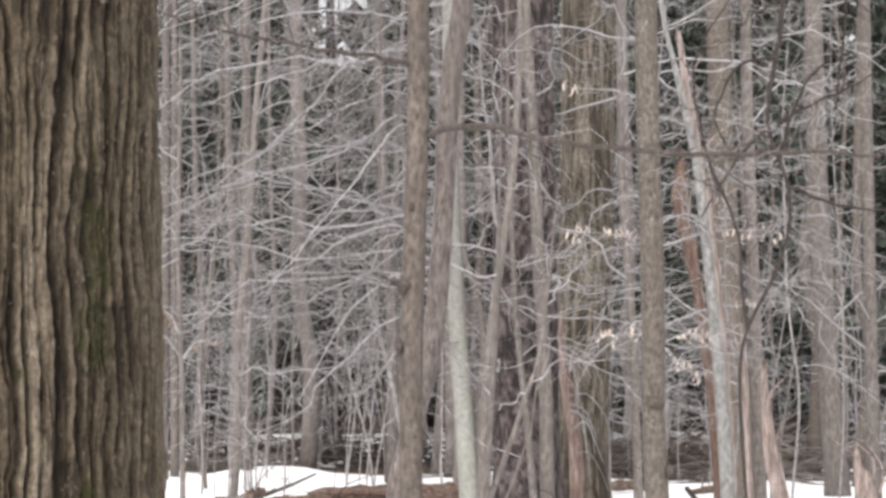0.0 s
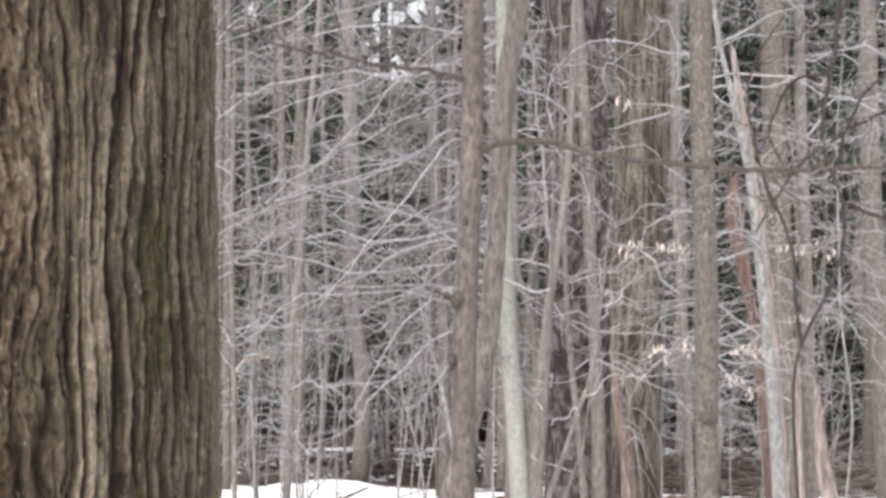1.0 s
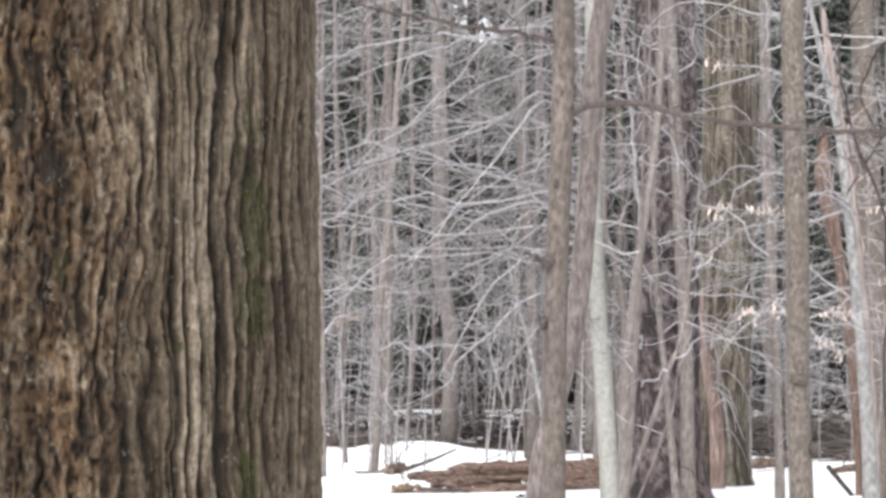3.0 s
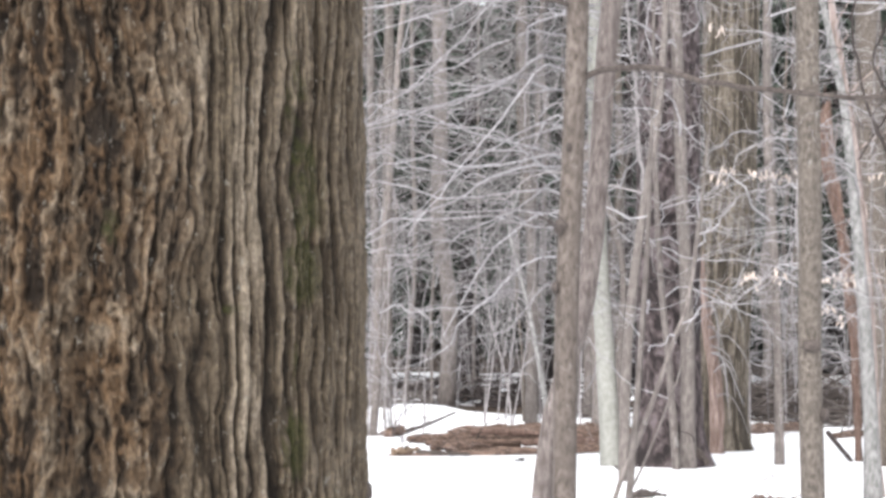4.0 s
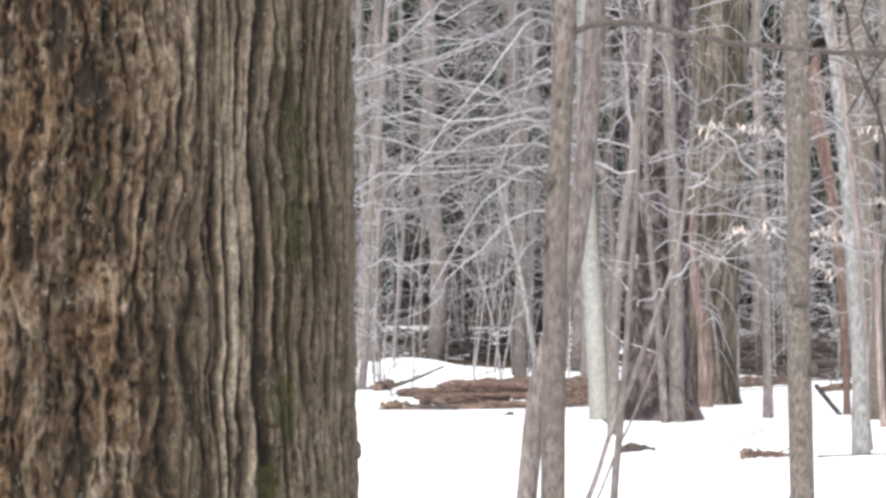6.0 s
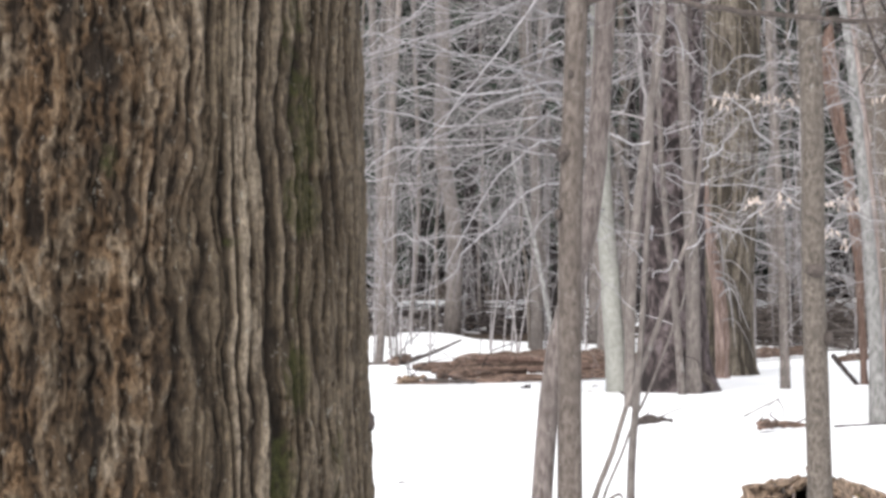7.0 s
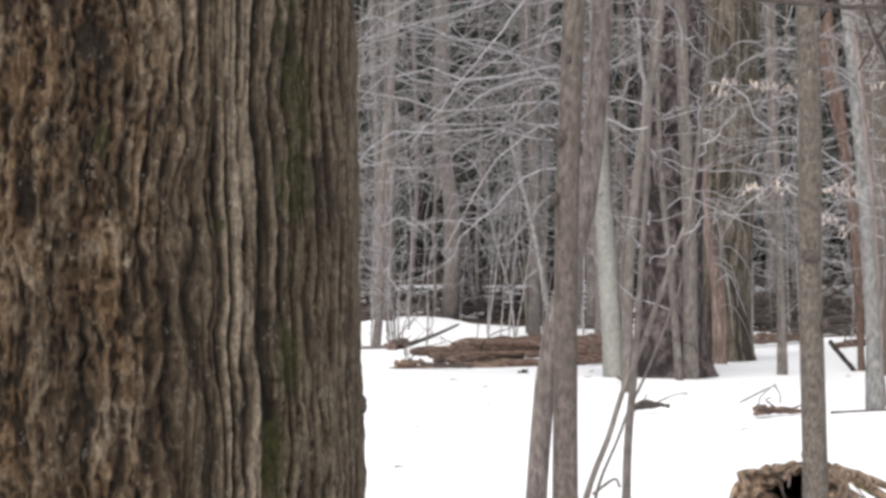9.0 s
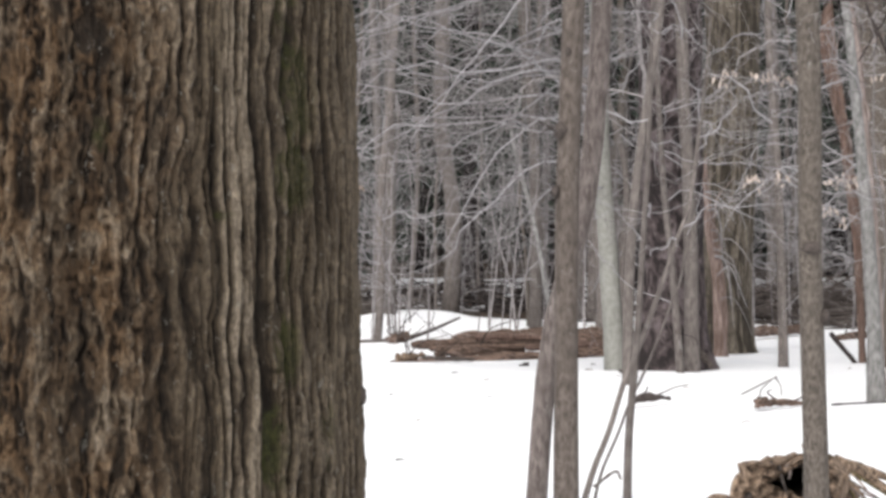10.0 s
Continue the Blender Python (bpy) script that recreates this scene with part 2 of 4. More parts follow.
def snow_material():
    m, n, l, bsdf = node_material("snow_and_leaf_litter", 0.7)
    tc = n.new("ShaderNodeTexCoord")
    vec = tc.outputs["Object"]
    sep = n.new("ShaderNodeSeparateXYZ")
    l.new(vec, sep.inputs[0])
    far = n.new("ShaderNodeMapRange")
    for k, val in zip(("From Min", "From Max", "To Min", "To Max"), (35.5, 39.0, -0.42, 0.04)):
        far.inputs[k].default_value = val
    l.new(sep.outputs["Y"], far.inputs["Value"])
    add = n.new("ShaderNodeMath")
    l.new(far.outputs[0], add.inputs[0])
    l.new(noise_tex(n, l, vec, 0.4, 2.5, 0.5), add.inputs[1])
    back = n.new("ShaderNodeMapRange")
    for k, val in zip(("From Min", "From Max", "To Min", "To Max"), (45.0, 47.5, 0.0, -0.17)):
        back.inputs[k].default_value = val
    l.new(sep.outputs["Y"], back.inputs["Value"])
    both = n.new("ShaderNodeMath")
    l.new(add.outputs[0], both.inputs[0])
    l.new(back.outputs[0], both.inputs[1])
    deep = n.new("ShaderNodeMapRange")
    for k, val in zip(("From Min", "From Max", "To Min", "To Max"), (56.0, 58.0, 0.0, 0.3)):
        deep.inputs[k].default_value = val
    l.new(sep.outputs["Y"], deep.inputs["Value"])
    total = n.new("ShaderNodeMath")
    l.new(both.outputs[0], total.inputs[0])
    l.new(deep.outputs[0], total.inputs[1])
    bare = ramp(n, l, total.outputs[0], [(0.5, grey(0)), (0.53, grey(1))])
    litter = ramp(n, l, noise_tex(n, l, vec, 25, 5, 0.7), [(0.3, (0.018, 0.013, 0.01)), (0.5, (0.056, 0.039, 0.028)), (0.75, (0.14, 0.1, 0.075))])
    snow = ramp(n, l, noise_tex(n, l, vec, 1.2, 4), [(0.3, (0.86, 0.87, 0.89)), (0.7, (0.93, 0.93, 0.94))])
    specks = ramp(n, l, noise_tex(n, l, vec, 9.0, 6, 0.75), [(0.72, grey(0)), (0.76, grey(0.8))])
    snow = mix(n, l, specks, snow, (0.35, 0.27, 0.2))
    l.new(mix(n, l, bare, snow, litter), bsdf.inputs["Base Color"])
    bump(n, l, noise_tex(n, l, vec, 3.0, 6, 0.6), bsdf, 0.5, 0.05)
    return m


M_SNOW = snow_material()


# ---- ground ----
def ground_height(x, y):
    h = 0.05 * (vnoise(np.asarray(x) / 2.6 + 40, np.asarray(y) / 2.6 + 90, 3) - 0.5)
    h = h + 0.02 * (vnoise(np.asarray(x) / 0.7 + 40, np.asarray(y) / 0.7 + 90, 4) - 0.5)
    far = np.clip((np.asarray(y) - 34) / 8, 0, 1)
    h = h + 0.16 * far * (vnoise(np.asarray(x) / 1.7 + 60, np.asarray(y) / 1.7 + 60, 5) - 0.35)
    bank = np.exp(-((np.asarray(x) + 0.35) / 0.95) ** 2 - ((np.asarray(y) - 36.6) / 1.3) ** 2)
    return h + 0.23 * bank * (0.7 + 0.6 * vnoise(np.asarray(x) / 0.8 + 30, np.asarray(y) / 0.9, 6))


def make_ground():
    xs = np.r_[-3000, -900, -300, -110, -60, np.linspace(-24, 32, 201), 70, 120, 300, 900, 3000]
    ys = np.r_[-3000, -900, -300, -90, -40, np.linspace(-10, 76, 331), 120, 200, 400, 1000, 3000]
    gx, gy = np.meshgrid(xs, ys)
    near = (np.abs(gx) < 60) & (gy > -30) & (gy < 100)
    gz = np.where(near, ground_height(gx, gy), 0.0)
    r, c = np.meshgrid(np.arange(len(ys) - 1), np.arange(len(xs) - 1), indexing="ij")
    w = len(xs)
    faces = np.stack([r * w + c, r * w + c + 1, (r + 1) * w + c + 1, (r + 1) * w + c], -1).reshape(-1, 4).tolist()
    ob = new("ground", mesh("ground", np.stack([gx, gy, gz], -1), faces))
    ob.data.materials.append(M_SNOW)
    tagged(ob, "white old snow cover with leaf litter showing through under the far trees", "snow", kind="structure")


make_ground()


# ---- building things ----
def thing(name, at, label, category, group=""):
    ob = new(name)
    ob.location = at
    ob.empty_display_size = 0.2
    return tagged(ob, label, category, group)


def part(name, me, material, parent, label="", kind=""):
    ob = new(name, me)
    me.materials.append(material)
    ob.parent = parent
    return tagged(ob, label, kind=kind)


def stem(knots, r0, r1, height, count, flare=0.5, flare_h=0.25, wiggle=0.0):
    """The line and radii of a trunk: knots in metres from the ground up, carried on to its full height."""
    k = [list(p) for p in knots]
    k[0][2] = -0.12
    top = np.array(k[-1])
    lean = unit(np.array(k[-1]) - np.array(k[-2])) * 0.4 + np.array([0, 0, 0.6])
    seen = len(k)
    while top[2] < height:
        top = top + lean / lean[2] * max(1.5, (height - top[2]) / 3)
        k.append(list(top))
    line = spline(k, count)
    z = line[:, 2]
    zs = k[seen - 1][2]
    low = np.interp(z, [0, zs], [r0, r1])
    rad = np.where(z <= zs, low, r1 * np.clip(1 - (z - zs) / max(height - zs + 0.3, 0.1), 0.03, 1) ** 0.8)
    line[:, 0] += wiggle * (vnoise(z * 0.8 + 11 * r0 * 1000, 0 * z, 8) - 0.5) * np.clip(z, 0, 1.5)
    rad = rad * (1 + flare * np.exp(-np.clip(z, 0, None) / flare_h))
    return line, rad


def trunk_mesh(name, line, rad, sides=12, seed=0, lumps=0.06):
    side, up = frames(line[None])
    side, up = side[0], up[0]
    a = np.arange(sides) * 2 * np.pi / sides
    ring = np.cos(a)[:, None] * side[:, None] + np.sin(a)[:, None] * up[:, None]
    bend = 1 + lumps * 2 * (vnoise(np.arange(sides)[None] * 0.8, line[:, 2:3] * 3 + seed * 5.3, seed, 0) - 0.5)
    verts = line[:, None] + ring * (rad[:, None] * bend)[..., None]
    return mesh(name, verts, rings((len(line), sides)))


def ridged_mesh(name, line, rad, turn, ridge, depth, length, seed=0):
    """A trunk with furrows: ridge width, depth and length in metres; turn: the angles of its columns, or their number."""
    a = np.arange(turn) * 2 * np.pi / turn if isinstance(turn, int) else turn
    cols = len(a)
    side, up = frames(line[None])
    ring = np.cos(a)[:, None] * side[0][:, None] + np.sin(a)[:, None] * up[0][:, None]
    cells = 2 * max(3, int(round(np.pi * rad.mean() / ridge)))
    along = np.r_[0, np.cumsum(np.linalg.norm(np.diff(line, axis=0), axis=1))][:, None]
    u = (a / (2 * np.pi) * cells)[None] + 0 * along
    level = along
    along = along + length * 1.3 * vnoise(u * 0.5, 0 * u, seed + 8, cells // 2)
    drift = 1.35 * (vnoise(u * 0.5, along / (length * 0.9), seed + 1, cells // 2) - 0.5)
    drift = drift + 0.45 * (vnoise(u, along / (length * 0.25), seed + 2, cells) - 0.5)
    f = vnoise(u + drift, along / length, seed + 3, cells)
    f2 = vnoise(u * 2 + drift * 1.6 + 0.5, along / (length * 0.5), seed + 6, cells * 2)
    h = np.clip(np.abs(2 * f - 1) * 1.8, 0, 1) ** 0.65
    h = h * (0.5 + 0.5 * np.clip(np.abs(2 * f2 - 1) * 2.4, 0, 1) ** 0.6)
    crack = vnoise(u * 0.8, along / (length * 0.12), seed + 7, 0)
    h = h * (1 - 0.3 * np.clip((crack - 0.76) * 6, 0, 1))
    fine = vnoise(u * 3 + drift, level / (length * 0.25), seed + 4, cells * 3) - 0.5
    grit = vnoise(u * 6, level / (length * 0.1), seed + 5, cells * 6) - 0.5
    h = np.clip(h * 0.88 + 0.26 * fine + 0.16 * grit, 0, 1.1)
    r = rad[:, None] + depth * (h - 0.6)
    verts = line[:, None] + ring * r[..., None]
    return mesh(name, verts, rings((len(line), cols)), extra={"ridge": h})


def limbs_from(rng, line, rad, count, zlo, zhi, length, elev, azim=None, droop=0.15, k=12, share=0.45):
    """Limbs springing from a trunk at random heights."""
    z = rng.uniform(zlo, zhi, count)
    i = np.clip(np.searchsorted(line[:, 2], z), 1, len(line) - 2)
    start = line[i]
    az = rng.uniform(0, 2 * np.pi, count) if azim is None else rng.normal(azim[0], azim[1], count)
    el = rng.uniform(elev[0], elev[1], count)
    way = np.stack([np.cos(az) * np.cos(el), np.sin(az) * np.cos(el), np.sin(el)], -1)
    ln = rng.uniform(length[0], length[1], count)
    return bend_paths(rng, start, way, ln, k, droop, 0.6), taper(np.minimum(rad[i] * share, 0.003 + ln * 0.0042), k, 0.0016)


def bend_paths(rng, start, way, ln, k, droop, wander=0.4):
    t = np.linspace(0, 1, k)[None, :, None]
    n = len(start)
    off = np.cumsum(rng.normal(0, wander / k, (n, k, 3)), axis=1)
    off[:, 1:-1] = (off[:, :-2] + 3 * off[:, 1:-1] + off[:, 2:]) / 5
    off = off - off[:, :1] + rng.normal(0, 0.13, (n, 1, 3)) * t ** 2
    p = start[:, None] + ln[:, None, None] * (way[:, None] * t + off)
    p[..., 2] -= (droop * ln[:, None]) * t[..., 0] ** 2
    return p


def taper(r0, k, tip):
    return r0[:, None] * (1 - np.linspace(0, 1, k)[None]) ** 0.8 + tip * np.linspace(0, 1, k)[None]


def branch_again(rng, paths, radii, per, share, angle, k, droop=0.1, flat=0.6, tip=0.0013, lo=0.2):
    """Side shoots on every path, shorter towards its tip, spread mostly level."""
    n, kk, _ = paths.shape
    at = rng.uniform(lo, 0.98, (n, per))
    fi = at * (kk - 1)
    i = np.clip(fi.astype(int), 0, kk - 2)
    w = (fi - i)[..., None]
    rows = np.arange(n)[:, None]
    start = (paths[rows, i] * (1 - w) + paths[rows, i + 1] * w).reshape(-1, 3)
    tangent = unit(paths[rows, i + 1] - paths[rows, i]).reshape(-1, 3)
    rr = (radii[rows, i]).reshape(-1)
    size = np.linalg.norm(paths[:, -1] - paths[:, 0], axis=1)[:, None] * (1.1 - at) * share
    ln = (size * rng.uniform(0.6, 1.4, (n, per))).reshape(-1)
    side = rng.normal(0, 1, (n * per, 3))
    side[:, 2] *= (1 - flat)
    side = unit(side - (side * tangent).sum(1, keepdims=True) * tangent)
    a = rng.uniform(angle[0], angle[1], n * per)[:, None]
    way = unit(tangent * np.cos(a) + side * np.sin(a))
    return bend_paths(rng, start, way, ln, k, droop, 0.75), taper(np.minimum(rr * 0.7, 0.0018 + ln * 0.0042), k, tip)


def tree(label, knots, r0, r1, height, material, seed, limbs=10, zlo=0.8, zhi=8.0, length=(0.7, 2.2), elev=(-0.1, 0.7), azim=None, droop=0.15,
         per=(9, 6), limb_material=None, twig_material=None, flat=0.3, category="tree", group="", sides=12, count=40, flare=0.5, ridged=None, paths=(), path_tip=0.2, name="bare_tree", lumps=0.06, wiggle=0.0):
    """A leafless tree: trunk, its limbs one by one, and the twigs. paths: limbs of known line, as (r0, knots)."""
    rng = np.random.RandomState(seed)
    limb_material, twig_material = limb_material or M_LIMB, twig_material or M_TWIG
    bx, by = knots[0][0], knots[0][1]
    at = np.array([bx, by, 0.0])
    line, rad = stem([np.array(p) - at for p in knots], r0, r1, height, count, flare, 0.25, wiggle)
    root = thing(name, (bx, by, float(ground_height(bx, by))), label, category, group)
    if ridged:
        part("trunk", ridged_mesh("trunk", line, rad, *ridged, seed), material, root)
    else:
        part("trunk", trunk_mesh("trunk", line, rad, sides, seed, lumps), material, root)
    all_p, all_r = [], []
    if limbs:
        p, r = limbs_from(rng, line, rad, limbs, zlo, zhi, length, elev, azim, droop)
        for q, s in zip(p, r):
            part("limb", tubes("limb", q[None], s[None], 6), limb_material, root)
        all_p.append(p), all_r.append(r)
    for radius, pts in paths:
        q = spline(np.array(pts) - at, 24)
        span = np.linalg.norm(q[-1] - q[0])
        kink = np.cumsum(rng.normal(0, 0.0055 * span, (24, 3)), axis=0)
        q = q + kink - np.linspace(0, 1, 24)[:, None] * kink[-1] - kink[0] * np.linspace(1, 0, 24)[:, None]
        s = radius * np.linspace(1, path_tip, 24)
        part("limb", tubes("limb", q[None], s[None], 7), limb_material, root)
        for half in (q[:12], q[6:18], q[12:]):
            all_p.append(half[None]), all_r.append(s[None, :12])
    if per and all_p:
        p, r = np.concatenate(all_p), np.concatenate(all_r)
        p2, r2 = branch_again(rng, p, r, per[0], 0.5, (0.4, 1.1), 8, droop * 0.7, flat)
        low = (p2[:, 0, 2] < 1.9 + 0.155 * by) | (np.arange(len(p2)) % 5 == 0)
        p2, r2 = p2[low], r2[low]
        p3, r3 = branch_again(rng, p2, r2, max(2, per[1] - 2), 0.5, (0.4, 1.1), 5, droop * 0.5, flat)
        part("branch_spray", tubes("branch_spray", p2, r2, 4), twig_material if limb_material is M_LIMB else limb_material, root, kind="stuff")
        part("twig_spray", tubes("twig_spray", p3, r3, 3), twig_material, root, kind="stuff")
    return root


# ---- the great trunk close to the path ----
def soft_step(v, lo, hi):
    t = np.clip((v - lo) / (hi - lo), 0, 1)
    return t * t * (3 - 2 * t)


def furrowed_bark(a, z, radius):
    """Height and colour fields of old bark round a trunk: long interlacing plates, turning flaky and rusty on one flank."""
    s, z = (a * radius)[None] + 0 * z[:, None], z[:, None] + 0 * a[None]
    x = radius * np.sin(a)[None] + 0 * z
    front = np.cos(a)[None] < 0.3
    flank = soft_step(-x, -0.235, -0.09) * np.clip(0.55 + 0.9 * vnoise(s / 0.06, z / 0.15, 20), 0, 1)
    w = s + 0.02 * (vnoise(s / 0.07, z / 0.2, 21) - 0.5) + (0.012 + 0.003 * flank) * (vnoise(s / 0.03 + 9, z / 0.065, 22) - 0.5) + (0.005 + 0.004 * flank) * (vnoise(s / 0.012, z / 0.022, 23) - 0.5)

    def furrows(width, meander, keep_w, keep_z, seed, sharp):
        """Upright furrows a given distance apart that wander, close and open again."""
        p = w / width + meander * (vnoise(w / (width * 2.2) + seed, z / 0.16, seed) - 0.5)
        t = np.abs(2 * (p - np.floor(p)) - 1)
        keep = np.clip(1.9 * vnoise(w / keep_w + seed, (z + 0.4 * vnoise(np.floor(p) + 0.5, 0 * z, seed + 1)) / keep_z, seed + 2) - 0.22, 0, 1)
        return np.clip((t - sharp) / (1 - sharp), 0, 1) ** 1.3 * keep

    deep = furrows(0.0265, 1.45, 0.02, 0.085, 24, 0.12)
    slight = furrows(0.0125, 1.3, 0.012, 0.05, 27, 0.3)
    level = vnoise(w / 0.019 + 3, z / 0.09, 30)
    h = 0.68 + 0.42 * level - 0.85 * deep - 0.42 * slight * (1 - deep)
    crack = vnoise(w / 0.014 + 8, z / 0.014, 28)
    h = h - 0.13 * np.clip((crack - 0.72) * 5, 0, 1)
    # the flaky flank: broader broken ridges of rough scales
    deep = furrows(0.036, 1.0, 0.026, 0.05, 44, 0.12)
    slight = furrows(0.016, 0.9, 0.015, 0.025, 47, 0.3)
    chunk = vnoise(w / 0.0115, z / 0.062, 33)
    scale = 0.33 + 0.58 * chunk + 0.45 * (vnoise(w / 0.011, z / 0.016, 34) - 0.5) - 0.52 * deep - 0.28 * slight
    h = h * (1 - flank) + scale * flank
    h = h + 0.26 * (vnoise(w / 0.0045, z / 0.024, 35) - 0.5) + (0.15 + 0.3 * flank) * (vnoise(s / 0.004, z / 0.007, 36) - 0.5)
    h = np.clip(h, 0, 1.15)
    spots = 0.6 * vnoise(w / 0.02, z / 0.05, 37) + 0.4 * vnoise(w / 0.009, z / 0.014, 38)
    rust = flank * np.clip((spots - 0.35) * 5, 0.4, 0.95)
    # Damp mossy band, with the shade of the trunk's edge put into its colour.
    damp_and_dark = soft_step(x, 0.255, 0.292) * (1 - 0.25 * soft_step(x, 0.338, 0.362)) * front * np.clip(0.45 + 1.0 * vnoise(s / 0.03 + 4, z / 0.22, 39), 0, 1)
    damp_and_dark = damp_and_dark * np.clip(1.6 - h, 0.6, 1)
    # Darker patches that tone down the flank, then dark upright streaks.
    damp_and_dark = np.maximum(damp_and_dark, flank * np.clip((vnoise(w / 0.018 + 60, z / 0.07, 40) - 0.45) * 4, 0, 0.62))
    damp_and_dark = np.maximum(damp_and_dark, 0.75 * np.clip((vnoise(w / 0.045 + 20, z / 0.7, 41) - 0.62) * 5, 0, 1))
    clump = 0.5 * vnoise(w / 0.011, z / 0.02, 42) + 0.5 * vnoise(w / 0.005, z / 0.009, 43)
    cover = 0 * x
    for mx, mz, wide, tall, amount in ((0.318, 1.635, 0.02, 0.04, 1.15), (0.306, 1.41, 0.016, 0.045, 0.85), (0.29, 1.285, 0.016, 0.055, 0.9), (0.322, 1.73, 0.024, 0.09, 0.62), (0.238, 1.583, 0.016, 0.008, 0.62),
                                       (0.308, 1.52, 0.012, 0.05, 0.45), (0.31, 1.86, 0.022, 0.09, 0.42), (0.09, 1.68, 0.02, 0.035, 0.36), (0.35, 1.3, 0.012, 0.1, 0.4)):
        cover = np.maximum(cover, amount * np.exp(-((x - mx) / wide) ** 2 - ((z - mz) / tall) ** 2) * front)
    moss = np.clip(1.4 - h, 0.45, 1) * np.clip((cover * (0.15 + 1.7 * clump) - 0.27) * 4, 0, 0.95)
    return h, flank, {"ridge": h, "rust": rust, "damp_and_dark": damp_and_dark, "moss": moss}


def great_trunk():
    base = np.array([-0.505, 3.79, 0.0])
    z = np.r_[np.linspace(-0.15, 1.12, 50), np.linspace(1.125, 2.18, 410), np.linspace(2.23, 4, 40), np.linspace(4.2, 14, 30)]
    line = np.stack([0 * z, 0 * z, z], -1)
    rad = 0.384 + 0.02 * (1.6 - np.clip(z, -1, 6)) - 0.018 * np.clip(z - 6, 0, 9) + 0.16 * np.exp(-np.clip(z, 0, None) / 0.28)
    root = thing("great_tree", base, "massive old tree trunk with deeply furrowed brown bark and moss streaks", "tree")
    turn = np.r_[np.linspace(1.3, 3.55, 580, endpoint=False), np.linspace(3.55, 1.3 + 2 * np.pi, 90, endpoint=False)]
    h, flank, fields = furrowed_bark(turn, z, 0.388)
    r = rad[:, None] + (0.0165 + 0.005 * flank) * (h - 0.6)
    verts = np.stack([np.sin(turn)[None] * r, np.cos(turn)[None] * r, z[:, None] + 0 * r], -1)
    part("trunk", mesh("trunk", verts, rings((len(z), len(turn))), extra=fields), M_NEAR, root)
    rng = np.random.RandomState(5)
    p, r = limbs_from(rng, line, rad, 9, 6.0, 13.5, (2.0, 4.0), (0.2, 0.9), None, 0.1, 9, 0.4)
    for q, s in zip(p, r):
        part("limb", tubes("limb", q[None], s[None] * 2, 8), M_GREY, root)
    p2, r2 = branch_again(rng, p, r, 6, 0.5, (0.4, 1.0), 6)
    part("branch_spray", tubes("branch_spray", p2, r2, 4), M_TWIG, root, kind="stuff")
    return root


great = great_trunk()

# ---- the nearer slim trees ----
maple = tree("slim young maple with a broken stub and one long bough", [(0.486, 11.00, -0.00), (0.486, 11.00, 0.44), (0.485, 11.00, 0.86), (0.485, 11.00, 1.28), (0.490, 11.00, 1.73), (0.500, 11.00, 2.02), (0.510, 11.00, 2.31), (0.520, 11.00, 2.62), (0.520, 11.00, 2.95)],
     0.050, 0.043, 9.0, M_UMBER, 21, limbs=8, zlo=4.0, zhi=8.5, length=(0.8, 1.8), elev=(0.2, 0.8), limb_material=M_SCAR, flare=0.15, name="maple_tree", path_tip=0.5,
     paths=[(0.0145, [(0.52, 11.00, 2.41), (0.57, 11.00, 2.47), (0.67, 10.90, 2.51), (0.77, 10.80, 2.515), (0.95, 10.70, 2.485), (1.29, 10.60, 2.435), (1.74, 10.50, 2.365), (2.23, 10.40, 2.355)]),
            (0.009, [(0.51, 11.00, 2.75), (0.30, 10.90, 2.79), (0.10, 10.80, 2.81), (-0.08, 10.70, 2.83), (-0.32, 10.60, 2.88), (-0.52, 10.50, 2.91)]),
            (0.009, [(0.49, 11.00, 1.87), (0.42, 10.95, 1.90), (0.37, 10.90, 1.92)])])
tree("slim grey-brown maple stem leaning behind its twin", [(0.360, 11.35, -0.01), (0.380, 11.35, 0.40), (0.403, 11.35, 0.72), (0.430, 11.35, 1.00), (0.487, 11.35, 1.27), (0.560, 11.35, 1.50), (0.610, 11.35, 1.85), (0.640, 11.35, 2.31), (0.670, 11.35, 2.79), (0.720, 11.35, 3.05)],
     0.043, 0.042, 9.0, M_MAPLE, 22, limbs=7, zlo=4.0, zhi=8.5, length=(0.8, 1.8), elev=(0.2, 0.8), limb_material=M_GREY, flare=0.15, name="maple_tree")
speckled = tree("slim straight tree with speckled brown bark and a dark branch scar", [(1.472, 11.00, -0.00), (1.472, 11.00, 0.44), (1.452, 11.00, 1.06), (1.442, 11.00, 1.44), (1.442, 11.00, 1.95), (1.432, 11.00, 2.35), (1.422, 11.00, 2.97)],
     0.051, 0.044, 9.5, M_SPECK, 23, limbs=7, zlo=4.0, zhi=9, length=(0.8, 1.8), elev=(0.2, 0.8), limb_material=M_GREY, flare=0.12, name="slim_tree")
